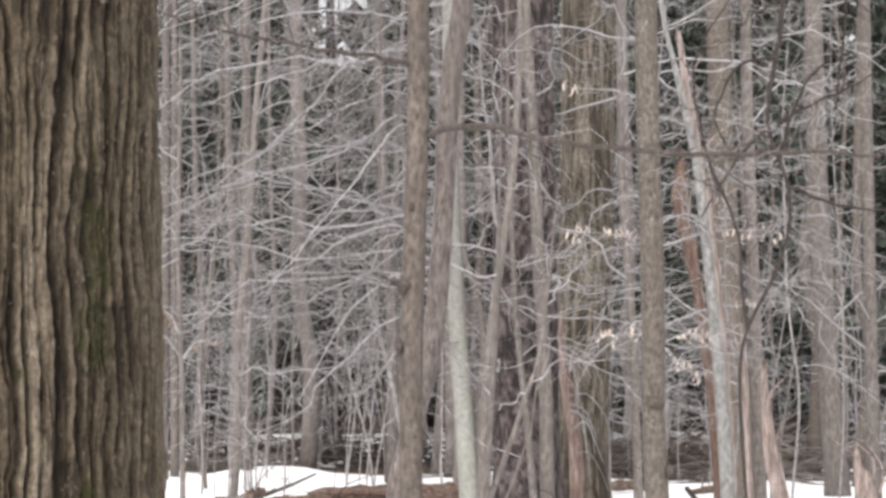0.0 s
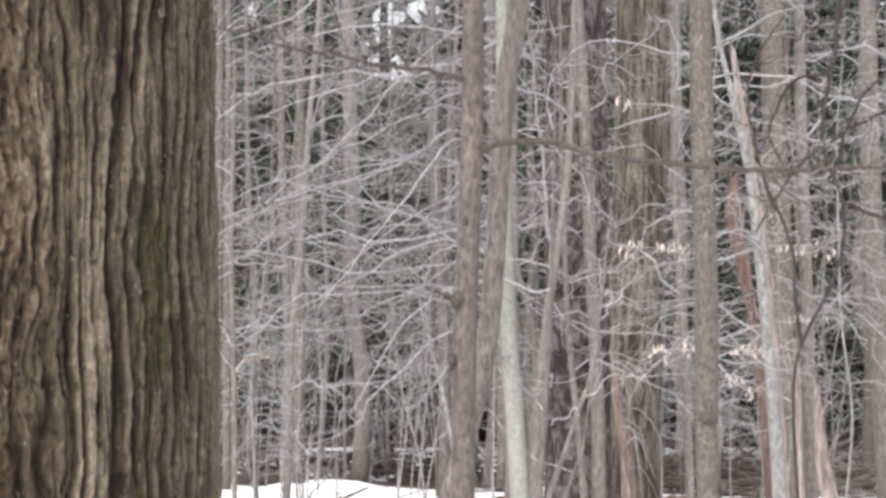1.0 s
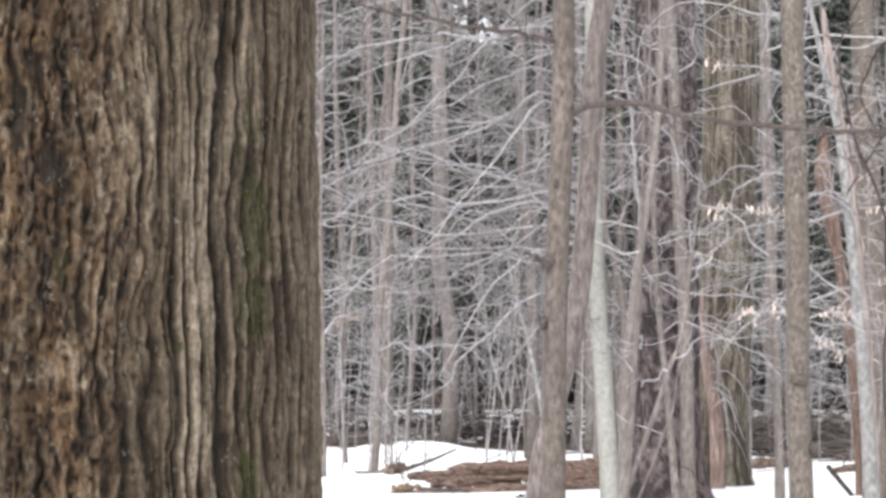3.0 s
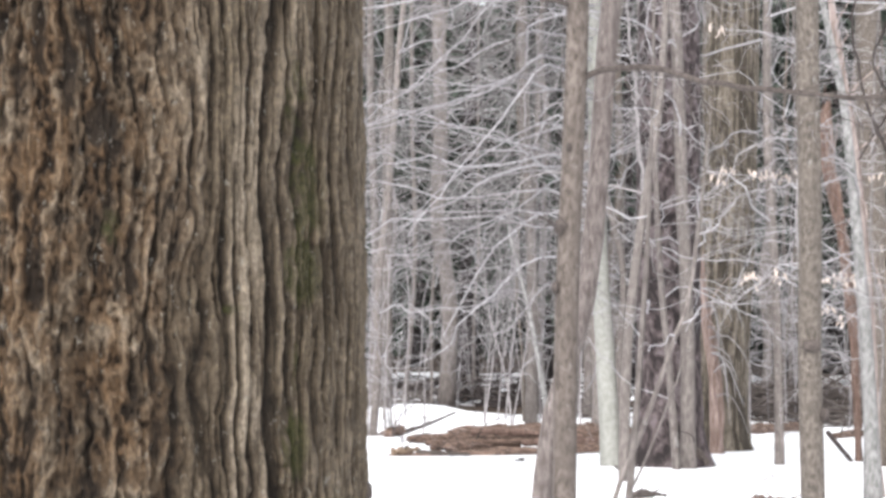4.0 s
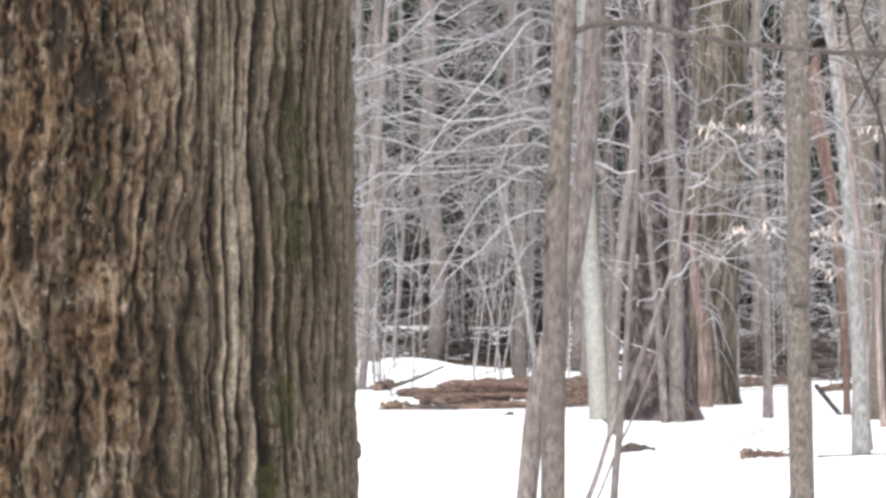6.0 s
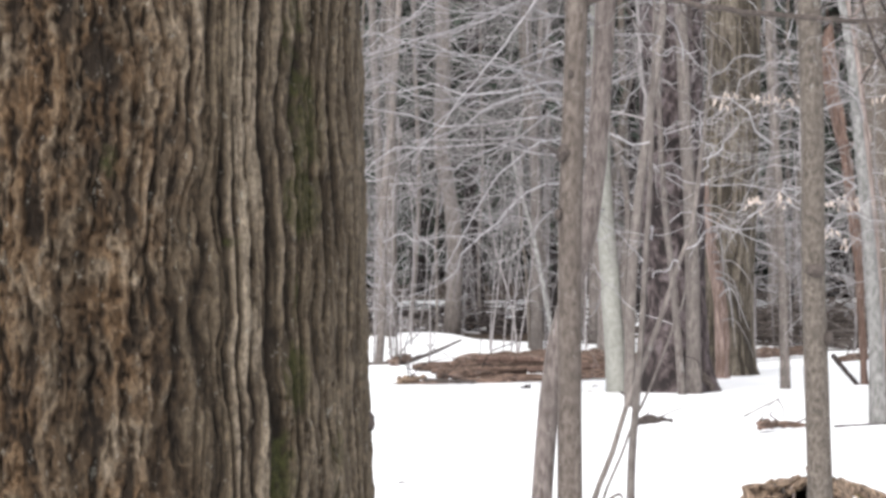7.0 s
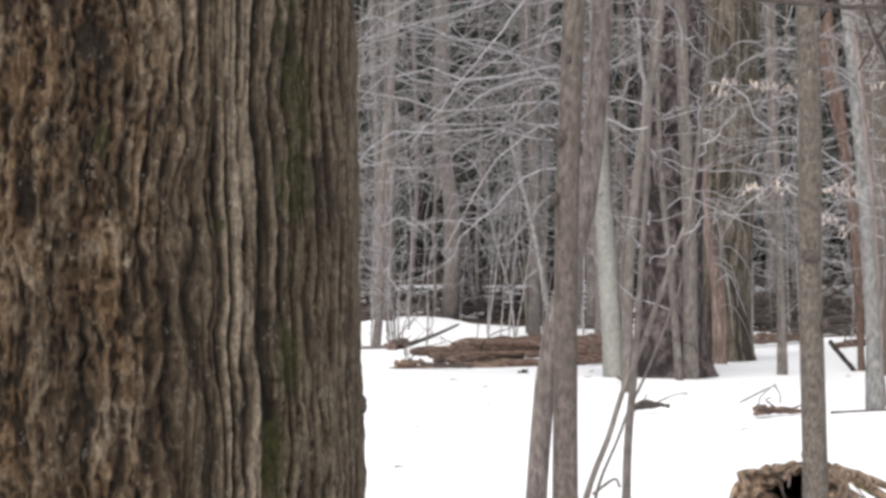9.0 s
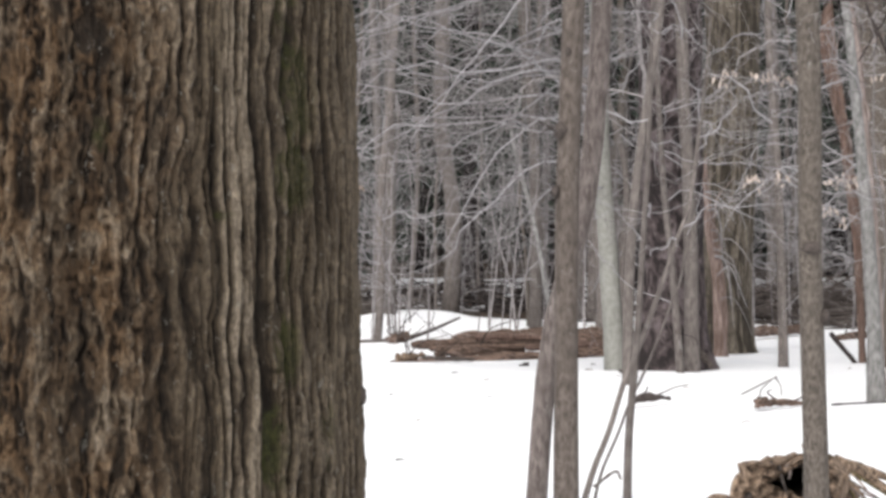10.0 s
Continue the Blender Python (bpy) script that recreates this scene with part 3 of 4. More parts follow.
tree("thin dark crooked sapling with drooping curved branches", [(2.03, 12.00, -0.00), (1.98, 12.00, 0.77), (1.94, 12.00, 1.42), (1.97, 12.00, 1.69), (2.07, 12.00, 1.89), (2.15, 12.00, 2.09), (2.16, 12.00, 2.32), (2.07, 12.00, 2.59), (2.11, 12.00, 2.89), (2.14, 12.00, 3.13)],
     0.005, 0.0095, 5.0, M_DARK, 24, limbs=4, zlo=2.6, zhi=4.8, length=(0.4, 0.9), per=(4, 3), limb_material=M_DARK, twig_material=M_DARK, flare=0.2, path_tip=0.45, name="sapling", category="sapling", sides=8, count=60,
     paths=[(0.0088, [(2.15, 12.00, 2.32), (2.36, 12.00, 2.24), (2.58, 12.00, 2.22)]), (0.0078, [(2.06, 12.00, 2.56), (1.93, 12.00, 2.45), (1.83, 12.00, 2.29), (1.78, 12.00, 2.19)]),
            (0.0088, [(2.12, 12.00, 2.43), (2.18, 12.00, 2.66), (2.31, 12.00, 2.86), (2.40, 12.00, 2.93)]), (0.0078, [(2.11, 12.00, 2.58), (2.21, 12.00, 2.65), (2.38, 12.00, 2.73), (2.56, 12.00, 2.82)]),
            (0.0078, [(2.11, 12.00, 2.88), (1.96, 12.00, 2.86), (1.88, 12.00, 2.73), (1.85, 12.00, 2.60), (1.91, 12.00, 2.47)]), (0.0088, [(1.98, 12.00, 1.70), (1.98, 12.00, 1.93), (1.95, 12.00, 2.13), (1.86, 12.00, 2.34), (1.80, 12.00, 2.47), (1.77, 12.00, 2.65), (1.78, 12.00, 2.89), (1.91, 12.00, 3.13)]), (0.0088, [(2.14, 12.00, 3.12), (2.28, 12.00, 3.28), (2.41, 12.00, 3.17), (2.39, 12.00, 2.93), (2.37, 12.00, 2.66)])])


def burl(parent, at, size, seed, name="burl"):
    """A knob of bark on a trunk, flattened towards it."""
    rng = np.random.RandomState(seed)
    rows, cols = 8, 12
    verts = []
    for r in range(rows):
        v = math.pi * (r + 0.5) / rows
        for c in range(cols):
            a = 2 * math.pi * c / cols
            k = 1 + rng.normal(0, 0.09)
            verts.append((size[0] * math.sin(v) * math.cos(a) * k, size[1] * math.sin(v) * math.sin(a) * k, size[2] * math.cos(v) * k))
    ob = part(name, mesh(name, verts, rings((rows, cols))), M_SCAR, parent)
    ob.location = np.array(at) - np.array(parent.location)


burl(great, (-0.11, 3.76, 1.34), (0.008, 0.012, 0.012), 6, "bark_flake")
burl(maple, (0.46, 10.98, 1.88), (0.028, 0.045, 0.035), 1)
burl(maple, (0.44, 10.97, 1.64), (0.016, 0.03, 0.025), 2)
burl(maple, (0.49, 10.97, 2.19), (0.014, 0.03, 0.022), 4)
burl(speckled, (1.445, 10.95, 1.42), (0.04, 0.02, 0.024), 3, "branch_scar")
burl(speckled, (1.50, 10.98, 1.15), (0.02, 0.03, 0.03), 5)
# a clump of slanting saplings
tree("thin grey sapling rising from the snow", [(0.98, 14.90, -0.00), (0.99, 14.90, 0.33), (1.02, 14.90, 0.72), (1.04, 14.90, 0.99), (1.07, 14.90, 1.47), (1.10, 14.90, 2.08)], 0.023, 0.012, 3.2, M_GREY, 26,
     limbs=6, zlo=0.9, zhi=3.0, length=(0.3, 0.9), per=(4, 3), flare=0.1, name="sapling", category="sapling", sides=8)
tree("thin sapling slanting across the snow", [(0.72, 15.00, -0.03), (0.81, 15.00, 0.18), (0.89, 15.00, 0.38), (0.97, 15.00, 0.64), (1.08, 15.00, 0.91), (1.25, 15.00, 1.40), (1.35, 15.00, 1.78)], 0.017, 0.011, 2.4, M_GREY, 27,
     limbs=5, zlo=0.9, zhi=2.2, length=(0.3, 0.7), per=(4, 3), flare=0.1, name="sapling", category="sapling", sides=8)
tree("very thin slanting sapling beside a thicker one", [(0.80, 15.10, -0.04), (0.85, 15.10, 0.13), (0.95, 15.10, 0.37), (1.00, 15.10, 0.51), (1.12, 15.10, 0.77), (1.24, 15.10, 1.09), (1.31, 15.10, 1.38)], 0.008, 0.006, 2.0, M_GREY, 28,
     limbs=3, zlo=0.9, zhi=1.8, length=(0.3, 0.6), per=(3, 3), flare=0.1, name="sapling", category="sapling", sides=8)

# ---- the middle rank ----
tree("smooth pale grey-green beech with long drooping limbs", [(1.65, 26.60, -0.00), (1.59, 26.60, 0.84), (1.515, 26.60, 1.91), (1.48, 26.60, 2.82), (1.45, 26.60, 3.95), (1.44, 26.60, 4.97)],
     0.100, 0.060, 9.0, M_BEECH, 35, limbs=34, zlo=1.8, zhi=6.2, length=(1.2, 3.2), elev=(-0.1, 0.3), azim=(3.4, 0.6), droop=0.3, per=(10, 6), limb_material=M_LIMB, flare=0.12, name="beech_tree",
     paths=[(0.017, [(1.46, 26.60, 3.68), (0.96, 25.60, 3.88), (0.68, 25.30, 3.67), (0.27, 25.00, 3.49), (-0.44, 24.80, 3.23), (-1.16, 24.50, 2.79)]),
            (0.017, [(1.48, 26.60, 3.47), (0.96, 25.60, 3.57), (0.60, 25.30, 3.62), (0.08, 25.00, 3.36), (-0.72, 24.80, 3.04)]),
            (0.016, [(1.48, 26.60, 3.52), (1.05, 25.80, 3.72), (0.83, 25.30, 3.58), (0.53, 25.00, 3.10), (0.22, 24.90, 2.69), (-0.29, 24.70, 2.13)]),
            (0.016, [(1.45, 26.60, 4.38), (0.95, 25.60, 4.42), (0.42, 25.20, 4.31), (0.08, 25.00, 4.19), (-0.78, 24.70, 3.84)]),
            (0.017, [(1.50, 26.60, 2.61), (0.92, 25.60, 2.76), (0.42, 25.20, 2.68), (-0.22, 24.90, 2.32), (-0.91, 24.60, 1.94)]),
            (0.014, [(1.46, 26.60, 3.84), (0.96, 25.60, 3.97), (0.13, 25.00, 3.59), (-1.11, 24.50, 2.93)]),
            (0.014, [(1.55, 26.60, 1.75), (0.96, 25.60, 1.67), (0.59, 25.20, 1.28), (0.27, 25.00, 1.23)]),
            (0.014, [(1.44, 26.60, 4.75), (0.59, 25.40, 4.74), (-0.32, 25.00, 4.59), (-1.11, 24.60, 4.27)])])
tree("thick dark purplish pine trunk with scaly bark", [(2.19, 26.70, -0.01), (2.18, 26.70, 1.37), (2.17, 26.70, 2.99), (2.16, 26.70, 4.98)], 0.313, 0.291, 16.0, M_PINE, 32,
     limbs=8, zlo=7.0, zhi=15, length=(1.0, 2.5), elev=(-0.2, 0.3), limb_material=M_GREY, flare=0.45, ridged=(110, 0.05, 0.024, 0.13), count=420, name="pine_tree")
tree("stout old oak trunk with long ridges of olive-grey bark", [(2.97, 30.00, 0.01), (3.03, 30.00, 1.35), (3.10, 30.00, 3.16), (3.12, 30.00, 5.40)], 0.303, 0.279, 15.0, M_OAK, 33,
     limbs=9, zlo=7.0, zhi=14, length=(1.0, 2.6), elev=(-0.2, 0.5), flare=0.35, ridged=(180, 0.027, 0.026, 0.5), count=220, name="oak_tree")
tree("straight grey sapling trunk standing before a pine", [(2.34, 26.20, -0.00), (2.32, 26.20, 1.11), (2.30, 26.20, 1.75), (2.26, 26.20, 2.44), (2.23, 26.20, 3.23), (2.20, 26.20, 3.91), (2.14, 26.20, 4.92)], 0.069, 0.053, 9, M_GREY, 34,
     limbs=13, zlo=1.7, zhi=7, per=(7, 5), droop=0.3, flare=0.15, name="young_tree")
tree("thin grey sapling leaning away from a pine", [(2.22, 26.00, 0.03), (2.13, 26.00, 0.96), (2.05, 26.00, 1.75), (2.00, 26.00, 2.59), (1.97, 26.00, 3.48)], 0.037, 0.021, 6, M_GREY, 35,
     limbs=10, zlo=1.0, zhi=5.5, length=(0.5, 1.4), flare=0.1, name="sapling", category="sapling", sides=8)
tree("forked grey-brown young tree", [(1.62, 24.50, 0.00), (1.63, 24.50, 0.90), (1.69, 24.50, 1.74), (1.80, 24.50, 2.58), (1.89, 24.50, 3.17), (1.94, 24.50, 3.86), (1.97, 24.50, 4.70)], 0.049, 0.030, 8, M_GREY, 36,
     limbs=12, zlo=1.7, zhi=6, per=(7, 5), droop=0.3, limb_material=M_TWIG, flare=0.12, name="young_tree", paths=[(0.025, [(1.79, 24.50, 2.48), (1.71, 24.50, 3.07), (1.62, 24.50, 3.86), (1.56, 24.50, 4.70)])])
tree("thin grey young tree beside open snow", [(3.29, 27.00, -0.00), (3.27, 27.00, 0.83), (3.23, 27.00, 1.92), (3.15, 27.00, 3.01), (3.13, 27.00, 4.09)], 0.044, 0.038, 8, M_GREY, 37, limbs=14, zlo=1.2, zhi=6, per=(7, 5), flare=0.3, name="young_tree")
tree("pale bleached leaning trunk with peeling bark", [(3.48, 22.40, -0.00), (3.45, 22.40, 0.69), (3.38, 22.40, 1.68), (3.29, 22.40, 2.59), (3.20, 22.40, 3.28), (3.05, 22.40, 3.96), (2.95, 22.40, 4.44)], 0.068, 0.020, 7.0, M_PALE, 38,
     limbs=9, zlo=1.2, zhi=6, length=(0.5, 1.5), flare=0.2, name="pale_tree", lumps=0.15)
tree("broad smooth grey trunk behind a bleached one", [(4.30, 27.00, -0.00), (4.24, 27.00, 1.37), (4.15, 27.00, 3.01), (4.09, 27.00, 4.47)], 0.136, 0.115, 12, M_SPECK, 39, limbs=14, zlo=1.5, zhi=10, flare=0.2, name="grey_tree")
tree("grey young tree with level twigs", [(4.55, 27.50, -0.02), (4.51, 27.50, 1.92), (4.46, 27.50, 3.59), (4.44, 27.50, 4.69)], 0.072, 0.056, 10, M_GREY, 40, limbs=14, zlo=1.5, zhi=9, flare=0.15, name="young_tree")
tree("grey trunk before dark conifers", [(6.19, 32.00, 0.00), (6.09, 32.00, 1.33), (6.01, 32.00, 2.94), (5.96, 32.00, 4.56)], 0.136, 0.110, 12, M_GREY, 41, limbs=16, zlo=1.2, zhi=10, flare=0.2, name="grey_tree")
tree("slender grey tree among thin stems", [(6.20, 30.00, -0.00), (6.17, 30.00, 1.95), (6.14, 30.00, 5.40)], 0.079, 0.061, 11, M_GREY, 42, limbs=14, zlo=1.2, zhi=9, flare=0.15, name="young_tree")
tree("grey tree bent at its middle on the snow bank", [(0.10, 39.00, 0.01), (0.15, 39.00, 1.11), (0.11, 39.00, 1.74), (-0.04, 39.00, 2.61), (0.00, 39.00, 3.94), (-0.05, 39.00, 5.39)], 0.118, 0.095, 13, M_GREY, 43, limbs=18, zlo=1.0, zhi=11, length=(0.8, 2.6), flare=0.15, name="grey_tree")
tree("thin pale hooked sapling", [(1.34, 33.00, -0.03), (1.21, 33.00, 0.65), (1.08, 33.00, 1.32), (0.91, 33.00, 1.99), (0.81, 33.00, 2.39), (0.83, 33.00, 2.62), (0.89, 33.00, 2.72)], 0.033, 0.020, 2.75, M_PALE, 44, limbs=3, zlo=0.8, zhi=2.4, length=(0.3, 0.8), per=(3, 3), flare=0.1, name="sapling", category="sapling", sides=8)
for n, (x, y, r) in enumerate([(2.68, 20.60, 0.014), (3.71, 23.84, 0.014), (4.35, 24.58, 0.014), (4.90, 25.36, 0.012)]):
    tree("thin young beech with fine arching twigs", [(x, y, 0), (x + 0.01 * n, y, 1.1), (x - 0.02 + 0.02 * n, y, 2.2), (x + 0.05 - 0.03 * n, y, 3.6)], r * 0.8, r * 0.4, 5.0, M_TWIG, 80 + n, limbs=16, zlo=1.0, zhi=4.4, length=(0.5, 1.3), elev=(-0.1, 0.8), droop=0.35, per=(7, 5),
         flare=0.1, name="young_beech", sides=8, group="young beeches", wiggle=0.12)
# young beech that keeps its dry leaves
young = tree("young beech holding pale dry leaves", [(3.27, 25.00, 0.00), (3.25, 25.00, 1.89), (3.23, 25.00, 3.41), (3.22, 25.00, 4.11)], 0.025, 0.020, 4.2, M_TWIG, 45, limbs=16, zlo=1.4, zhi=4, length=(0.6, 1.5), elev=(-0.1, 0.5), droop=0.3, per=(7, 5), flare=0.1, name="young_beech", sides=8,
             paths=[(0.009, [(3.30, 25.00, 2.60), (3.00, 24.90, 2.67), (2.68, 24.80, 2.70), (2.40, 24.70, 2.71)]), (0.009, [(3.30, 25.00, 1.67), (3.00, 24.90, 1.80), (2.78, 24.80, 1.78), (2.57, 24.70, 1.76)]),
                    (0.009, [(3.30, 25.00, 1.74), (3.50, 24.90, 1.80), (3.81, 24.80, 1.78)]), (0.009, [(3.30, 25.00, 1.67), (3.41, 24.90, 1.55), (3.56, 24.80, 1.41)]),
                    (0.009, [(3.30, 25.00, 2.60), (3.60, 24.90, 2.70), (3.90, 24.90, 2.72), (4.33, 24.80, 2.69)]), (0.009, [(3.29, 25.00, 3.86), (2.84, 24.90, 3.96), (2.38, 24.80, 4.02)]),
                    (0.009, [(3.30, 25.00, 1.89), (3.70, 24.90, 2.04), (4.39, 24.80, 2.08)])])


def leaf_mesh(seed):
    """A dry curled beech leaf, about eight centimetres long, hanging."""
    rng = np.random.RandomState(seed)
    ln, wd, curl = rng.uniform(0.045, 0.085), rng.uniform(0.009, 0.016), rng.uniform(0.4, 1.2)
    rows = []
    for t in np.linspace(0, 1, 6):
        w = wd * math.sin(math.pi * min(1, t * 0.93 + 0.04)) ** 0.8
        for s in (-1, -0.4, 0.4, 1):
            rows.append((s * w, 0.012 * math.cos(s * 1.4) + curl * 0.02 * math.sin(t * 3), -t * ln + 0.004 * s * s))
    faces = [(r * 4 + c, r * 4 + c + 1, r * 4 + c + 5, r * 4 + c + 4) for r in range(5) for c in range(3)]
    return mesh("leaf", rows, faces)


def hang_leaves(root, seed, known, rows, material=M_LEAF):
    """Dry leaves along a level twig: (start, end, count)."""
    rng = np.random.RandomState(seed)
    kinds = []
    for s in range(5):
        me = leaf_mesh(seed * 10 + s)
        me.materials.append(material)
        kinds.append(me)
    at = np.array(root.location)
    twigs = [o for o in root.children if o.name.startswith("limb")][-known:]
    for twig, a, b, count in rows:
        a, b = np.array(a), np.array(b)
        for i in range(int(count * 2.2)):
            ob = new("leaf", kinds[rng.randint(5)])
            ob.parent = twigs[twig]
            p = a + (b - a) * rng.uniform(0, 1) + rng.normal(0, 0.03, 3) - at
            ob.matrix_local = Matrix.LocRotScale(p, Euler((rng.normal(0, 0.4), rng.normal(0, 0.4), rng.uniform(0, 6.3))), None)


hang_leaves(young, 3, 7, [(0, (2.45, 24.70, 2.72), (2.57, 24.70, 2.73), 4), (0, (2.73, 24.80, 2.73), (3.15, 24.90, 2.72), 9), (1, (2.63, 24.70, 1.80), (2.81, 24.80, 1.81), 5), (1, (2.93, 24.80, 1.88), (3.07, 24.90, 1.79), 4),
                       (2, (3.41, 24.90, 1.80), (3.81, 24.80, 1.81), 12), (3, (3.40, 24.90, 1.56), (3.47, 24.90, 1.51), 4), (3, (3.53, 24.80, 1.42), (3.56, 24.80, 1.39), 3), (4, (3.82, 24.90, 2.73), (4.33, 24.80, 2.69), 6),
                       (5, (2.37, 24.80, 4.03), (2.46, 24.80, 4.02), 3), (6, (3.94, 24.90, 2.08), (4.39, 24.80, 2.11), 4)])

screened = tree("young beech with a few rusty dry leaves", [(-1.28, 31.00, 0.00), (-1.29, 31.00, 1.34), (-1.33, 31.00, 2.90), (-1.31, 31.00, 4.46)], 0.031, 0.025, 5, M_GREY, 46, limbs=12, zlo=1.2, zhi=4.5, length=(0.6, 1.4), per=(7, 5), flare=0.1,
                name="young_beech", sides=8, paths=[(0.019, [(-1.30, 31.00, 1.84), (-1.43, 30.90, 2.06), (-1.58, 30.80, 2.15)]), (0.019, [(-1.29, 31.00, 1.59), (-1.12, 30.90, 1.77), (-0.90, 30.80, 1.74)])])
hang_leaves(screened, 5, 2, [(0, (-1.37, 30.90, 1.99), (-1.57, 30.80, 2.17), 6), (1, (-1.18, 30.90, 1.77), (-0.90, 30.80, 1.77), 4)], M_RUST)

# ---- other trunks of the middle and far rank, in two rows by distance ----
for n, (x, y, r, lean, bow) in enumerate([
        (4.54, 38.81, 0.077, 0.0, 0.05), (-0.87, 36.99, 0.062, -0.015, 0.05), (-0.68, 35.98, 0.080, 0.0, 0.0), (-1.70, 38.06, 0.060, 0.0, 0.0),
        (-1.81, 36.99, 0.080, 0.01, 0.0), (-0.48, 38.06, 0.037, 0.02, 0.1), (1.97, 36.99, 0.073, 0.01, 0.0), (1.13, 34.12, 0.076, -0.03, 0.05),
        (1.82, 38.06, 0.067, 0.02, 0.1), (-1.46, 39.19, 0.046, 0.0, 0.1)]):
    d = y
    tree("straight grey-brown forest tree among thin stems", [(x, y, 0), (x + lean * 2 + bow, y, 2.0), (x + lean * 4, y, 4.0)], r, r * 0.85, 11, M_GREY, 60 + n, limbs=14, zlo=0.8, zhi=9, length=(0.7, 2.0), flare=0.15,
         name="forest_tree", group="far forest trees", sides=10, count=24)

rng = np.random.RandomState(4)
for n in range(46):
    y = rng.uniform(31.5, 47)
    x = (rng.uniform(520, 1850) - 784) / 4950 * y
    if x > 0.155 * y and n % 3:
        continue
    r = rng.uniform(0.015, 0.05) if n % 4 else rng.uniform(0.05, 0.09)
    if x < 0.03 * y:
        r *= 0.6
    lean = rng.normal(0, 0.03)
    bow = rng.normal(0, 0.06)
    tree("slim grey forest tree with fine bare twigs", [(x, y, 0), (x + lean * 2 + bow, y, 2.0), (x + lean * 4, y, 4.0)], r, r * 0.8, rng.uniform(6, 12), M_GREY if n % 3 else M_SPECK, 100 + n,
         limbs=16, zlo=0.6, zhi=8, length=(0.6, 2.2), elev=(-0.3, 0.85), per=(7, 5), flare=0.15, name="forest_tree", group="far forest trees", sides=8, count=26, wiggle=0.16)
for n in range(76):
    y = rng.uniform(31, 46)
    x = (rng.uniform(520, 1850) - 784) / 4950 * y
    h = rng.uniform(1.6, 4.5)
    lean = rng.normal(0, 0.1)
    tree("thin bare understory sapling", [(x, y, 0), (x + lean * h * 0.4, y, h * 0.5), (x + lean * h, y + rng.normal(0, 0.1), h)], rng.uniform(0.007, 0.016), 0.004, h, M_TWIG, 200 + n,
         limbs=7, zlo=0.4, zhi=h * 0.95, length=(0.3, 0.9), elev=(0.1, 0.9), per=(4, 4), flare=0.1, name="sapling", category="sapling", group="understory saplings", sides=6, count=14, wiggle=0.2)

for n in range(44):
    y = rng.uniform(33.5, 45)
    x = (rng.uniform(0.085, 0.21) if n % 5 < 3 else rng.uniform(-0.045, 0.035)) * y
    h = rng.uniform(1.1, 3.0)
    lean = rng.normal(0, 0.14)
    tree("thin bare understory sapling", [(x, y, 0), (x + lean * h * 0.4, y, h * 0.5), (x + lean * h, y + rng.normal(0, 0.1), h)], rng.uniform(0.007, 0.015), 0.004, h, M_TWIG, 300 + n,
         limbs=6, zlo=0.2, zhi=h * 0.95, length=(0.3, 0.9), elev=(0.0, 0.9), per=(4, 4), flare=0.1, name="sapling", category="sapling", group="understory saplings", sides=6, count=14, wiggle=0.2)


# ---- dark conifers closing the wood ----
def conifer(x, y, h, seed):
    rng = np.random.RandomState(seed)
    root = thing("hemlock_tree", (x, y, float(ground_height(x, y))), "dark green hemlock with drooping needle sprays", "conifer", "hemlocks behind the wood")
    line, rad = stem([(0, 0, 0), (0, 0, h * 0.5), (0.05, 0, h * 0.97)], 0.016 * h, 0.01, h, 20, 0.3)
    part("trunk", trunk_mesh("trunk", line, rad, 9, seed), M_PINE, root)
    count = int(h * 9)
    z = np.sort(rng.uniform(0.13, 0.98, count)) * h
    ln = (0.35 + (h - z) * 0.24) * rng.uniform(0.6, 1.15, count)
    az = rng.uniform(0, 2 * np.pi, count)
    way = np.stack([np.cos(az), np.sin(az), rng.uniform(0.0, 0.25, count)], -1)
    start = np.stack([0 * z, 0 * z, z], -1)
    p = bend_paths(rng, start, unit(way), ln, 8, 0.35, 0.12)
    part("bough_spray", tubes("bough_spray", p, taper(0.006 + ln * 0.007, 8, 0.003), 4), M_DARK, root, kind="stuff")
    # flat needle sprays along each bough
    per = 34
    at = rng.uniform(0.12, 1.0, (count, per)) ** 0.8
    fi = at * 6.99
    i = fi.astype(int)
    w = (fi - i)[..., None]
    rows = np.arange(count)[:, None]
    c = (p[rows, i] * (1 - w) + p[rows, i + 1] * w).reshape(-1, 3)
    t = unit(p[rows, i + 1] - p[rows, i]).reshape(-1, 3)
    m = len(c)
    side = unit(np.cross(t, np.array([0, 0, 1.0]))) * rng.choice([-1, 1], (m, 1))
    out = unit(t * rng.uniform(0.3, 0.9, (m, 1)) + side + rng.normal(0, 0.3, (m, 3)) - np.array([0, 0, 0.25]))
    across = unit(np.cross(out, rng.normal(0, 0.5, (m, 3)) + np.array([0, 0, 1.0])))
    size = rng.uniform(0.12, 0.34, (m, 1))
    wide = size * rng.uniform(0.16, 0.3, (m, 1))
    mid = c + out * size * 0.5
    tip = c + out * size - np.array([0, 0, 0.05])
    verts = np.stack([c, mid + across * wide, tip, mid - across * wide], 1).reshape(-1, 3)
    part("crown", mesh("crown", verts, np.arange(m * 4).reshape(-1, 4).tolist(), smooth=False), M_NEEDLE, root)


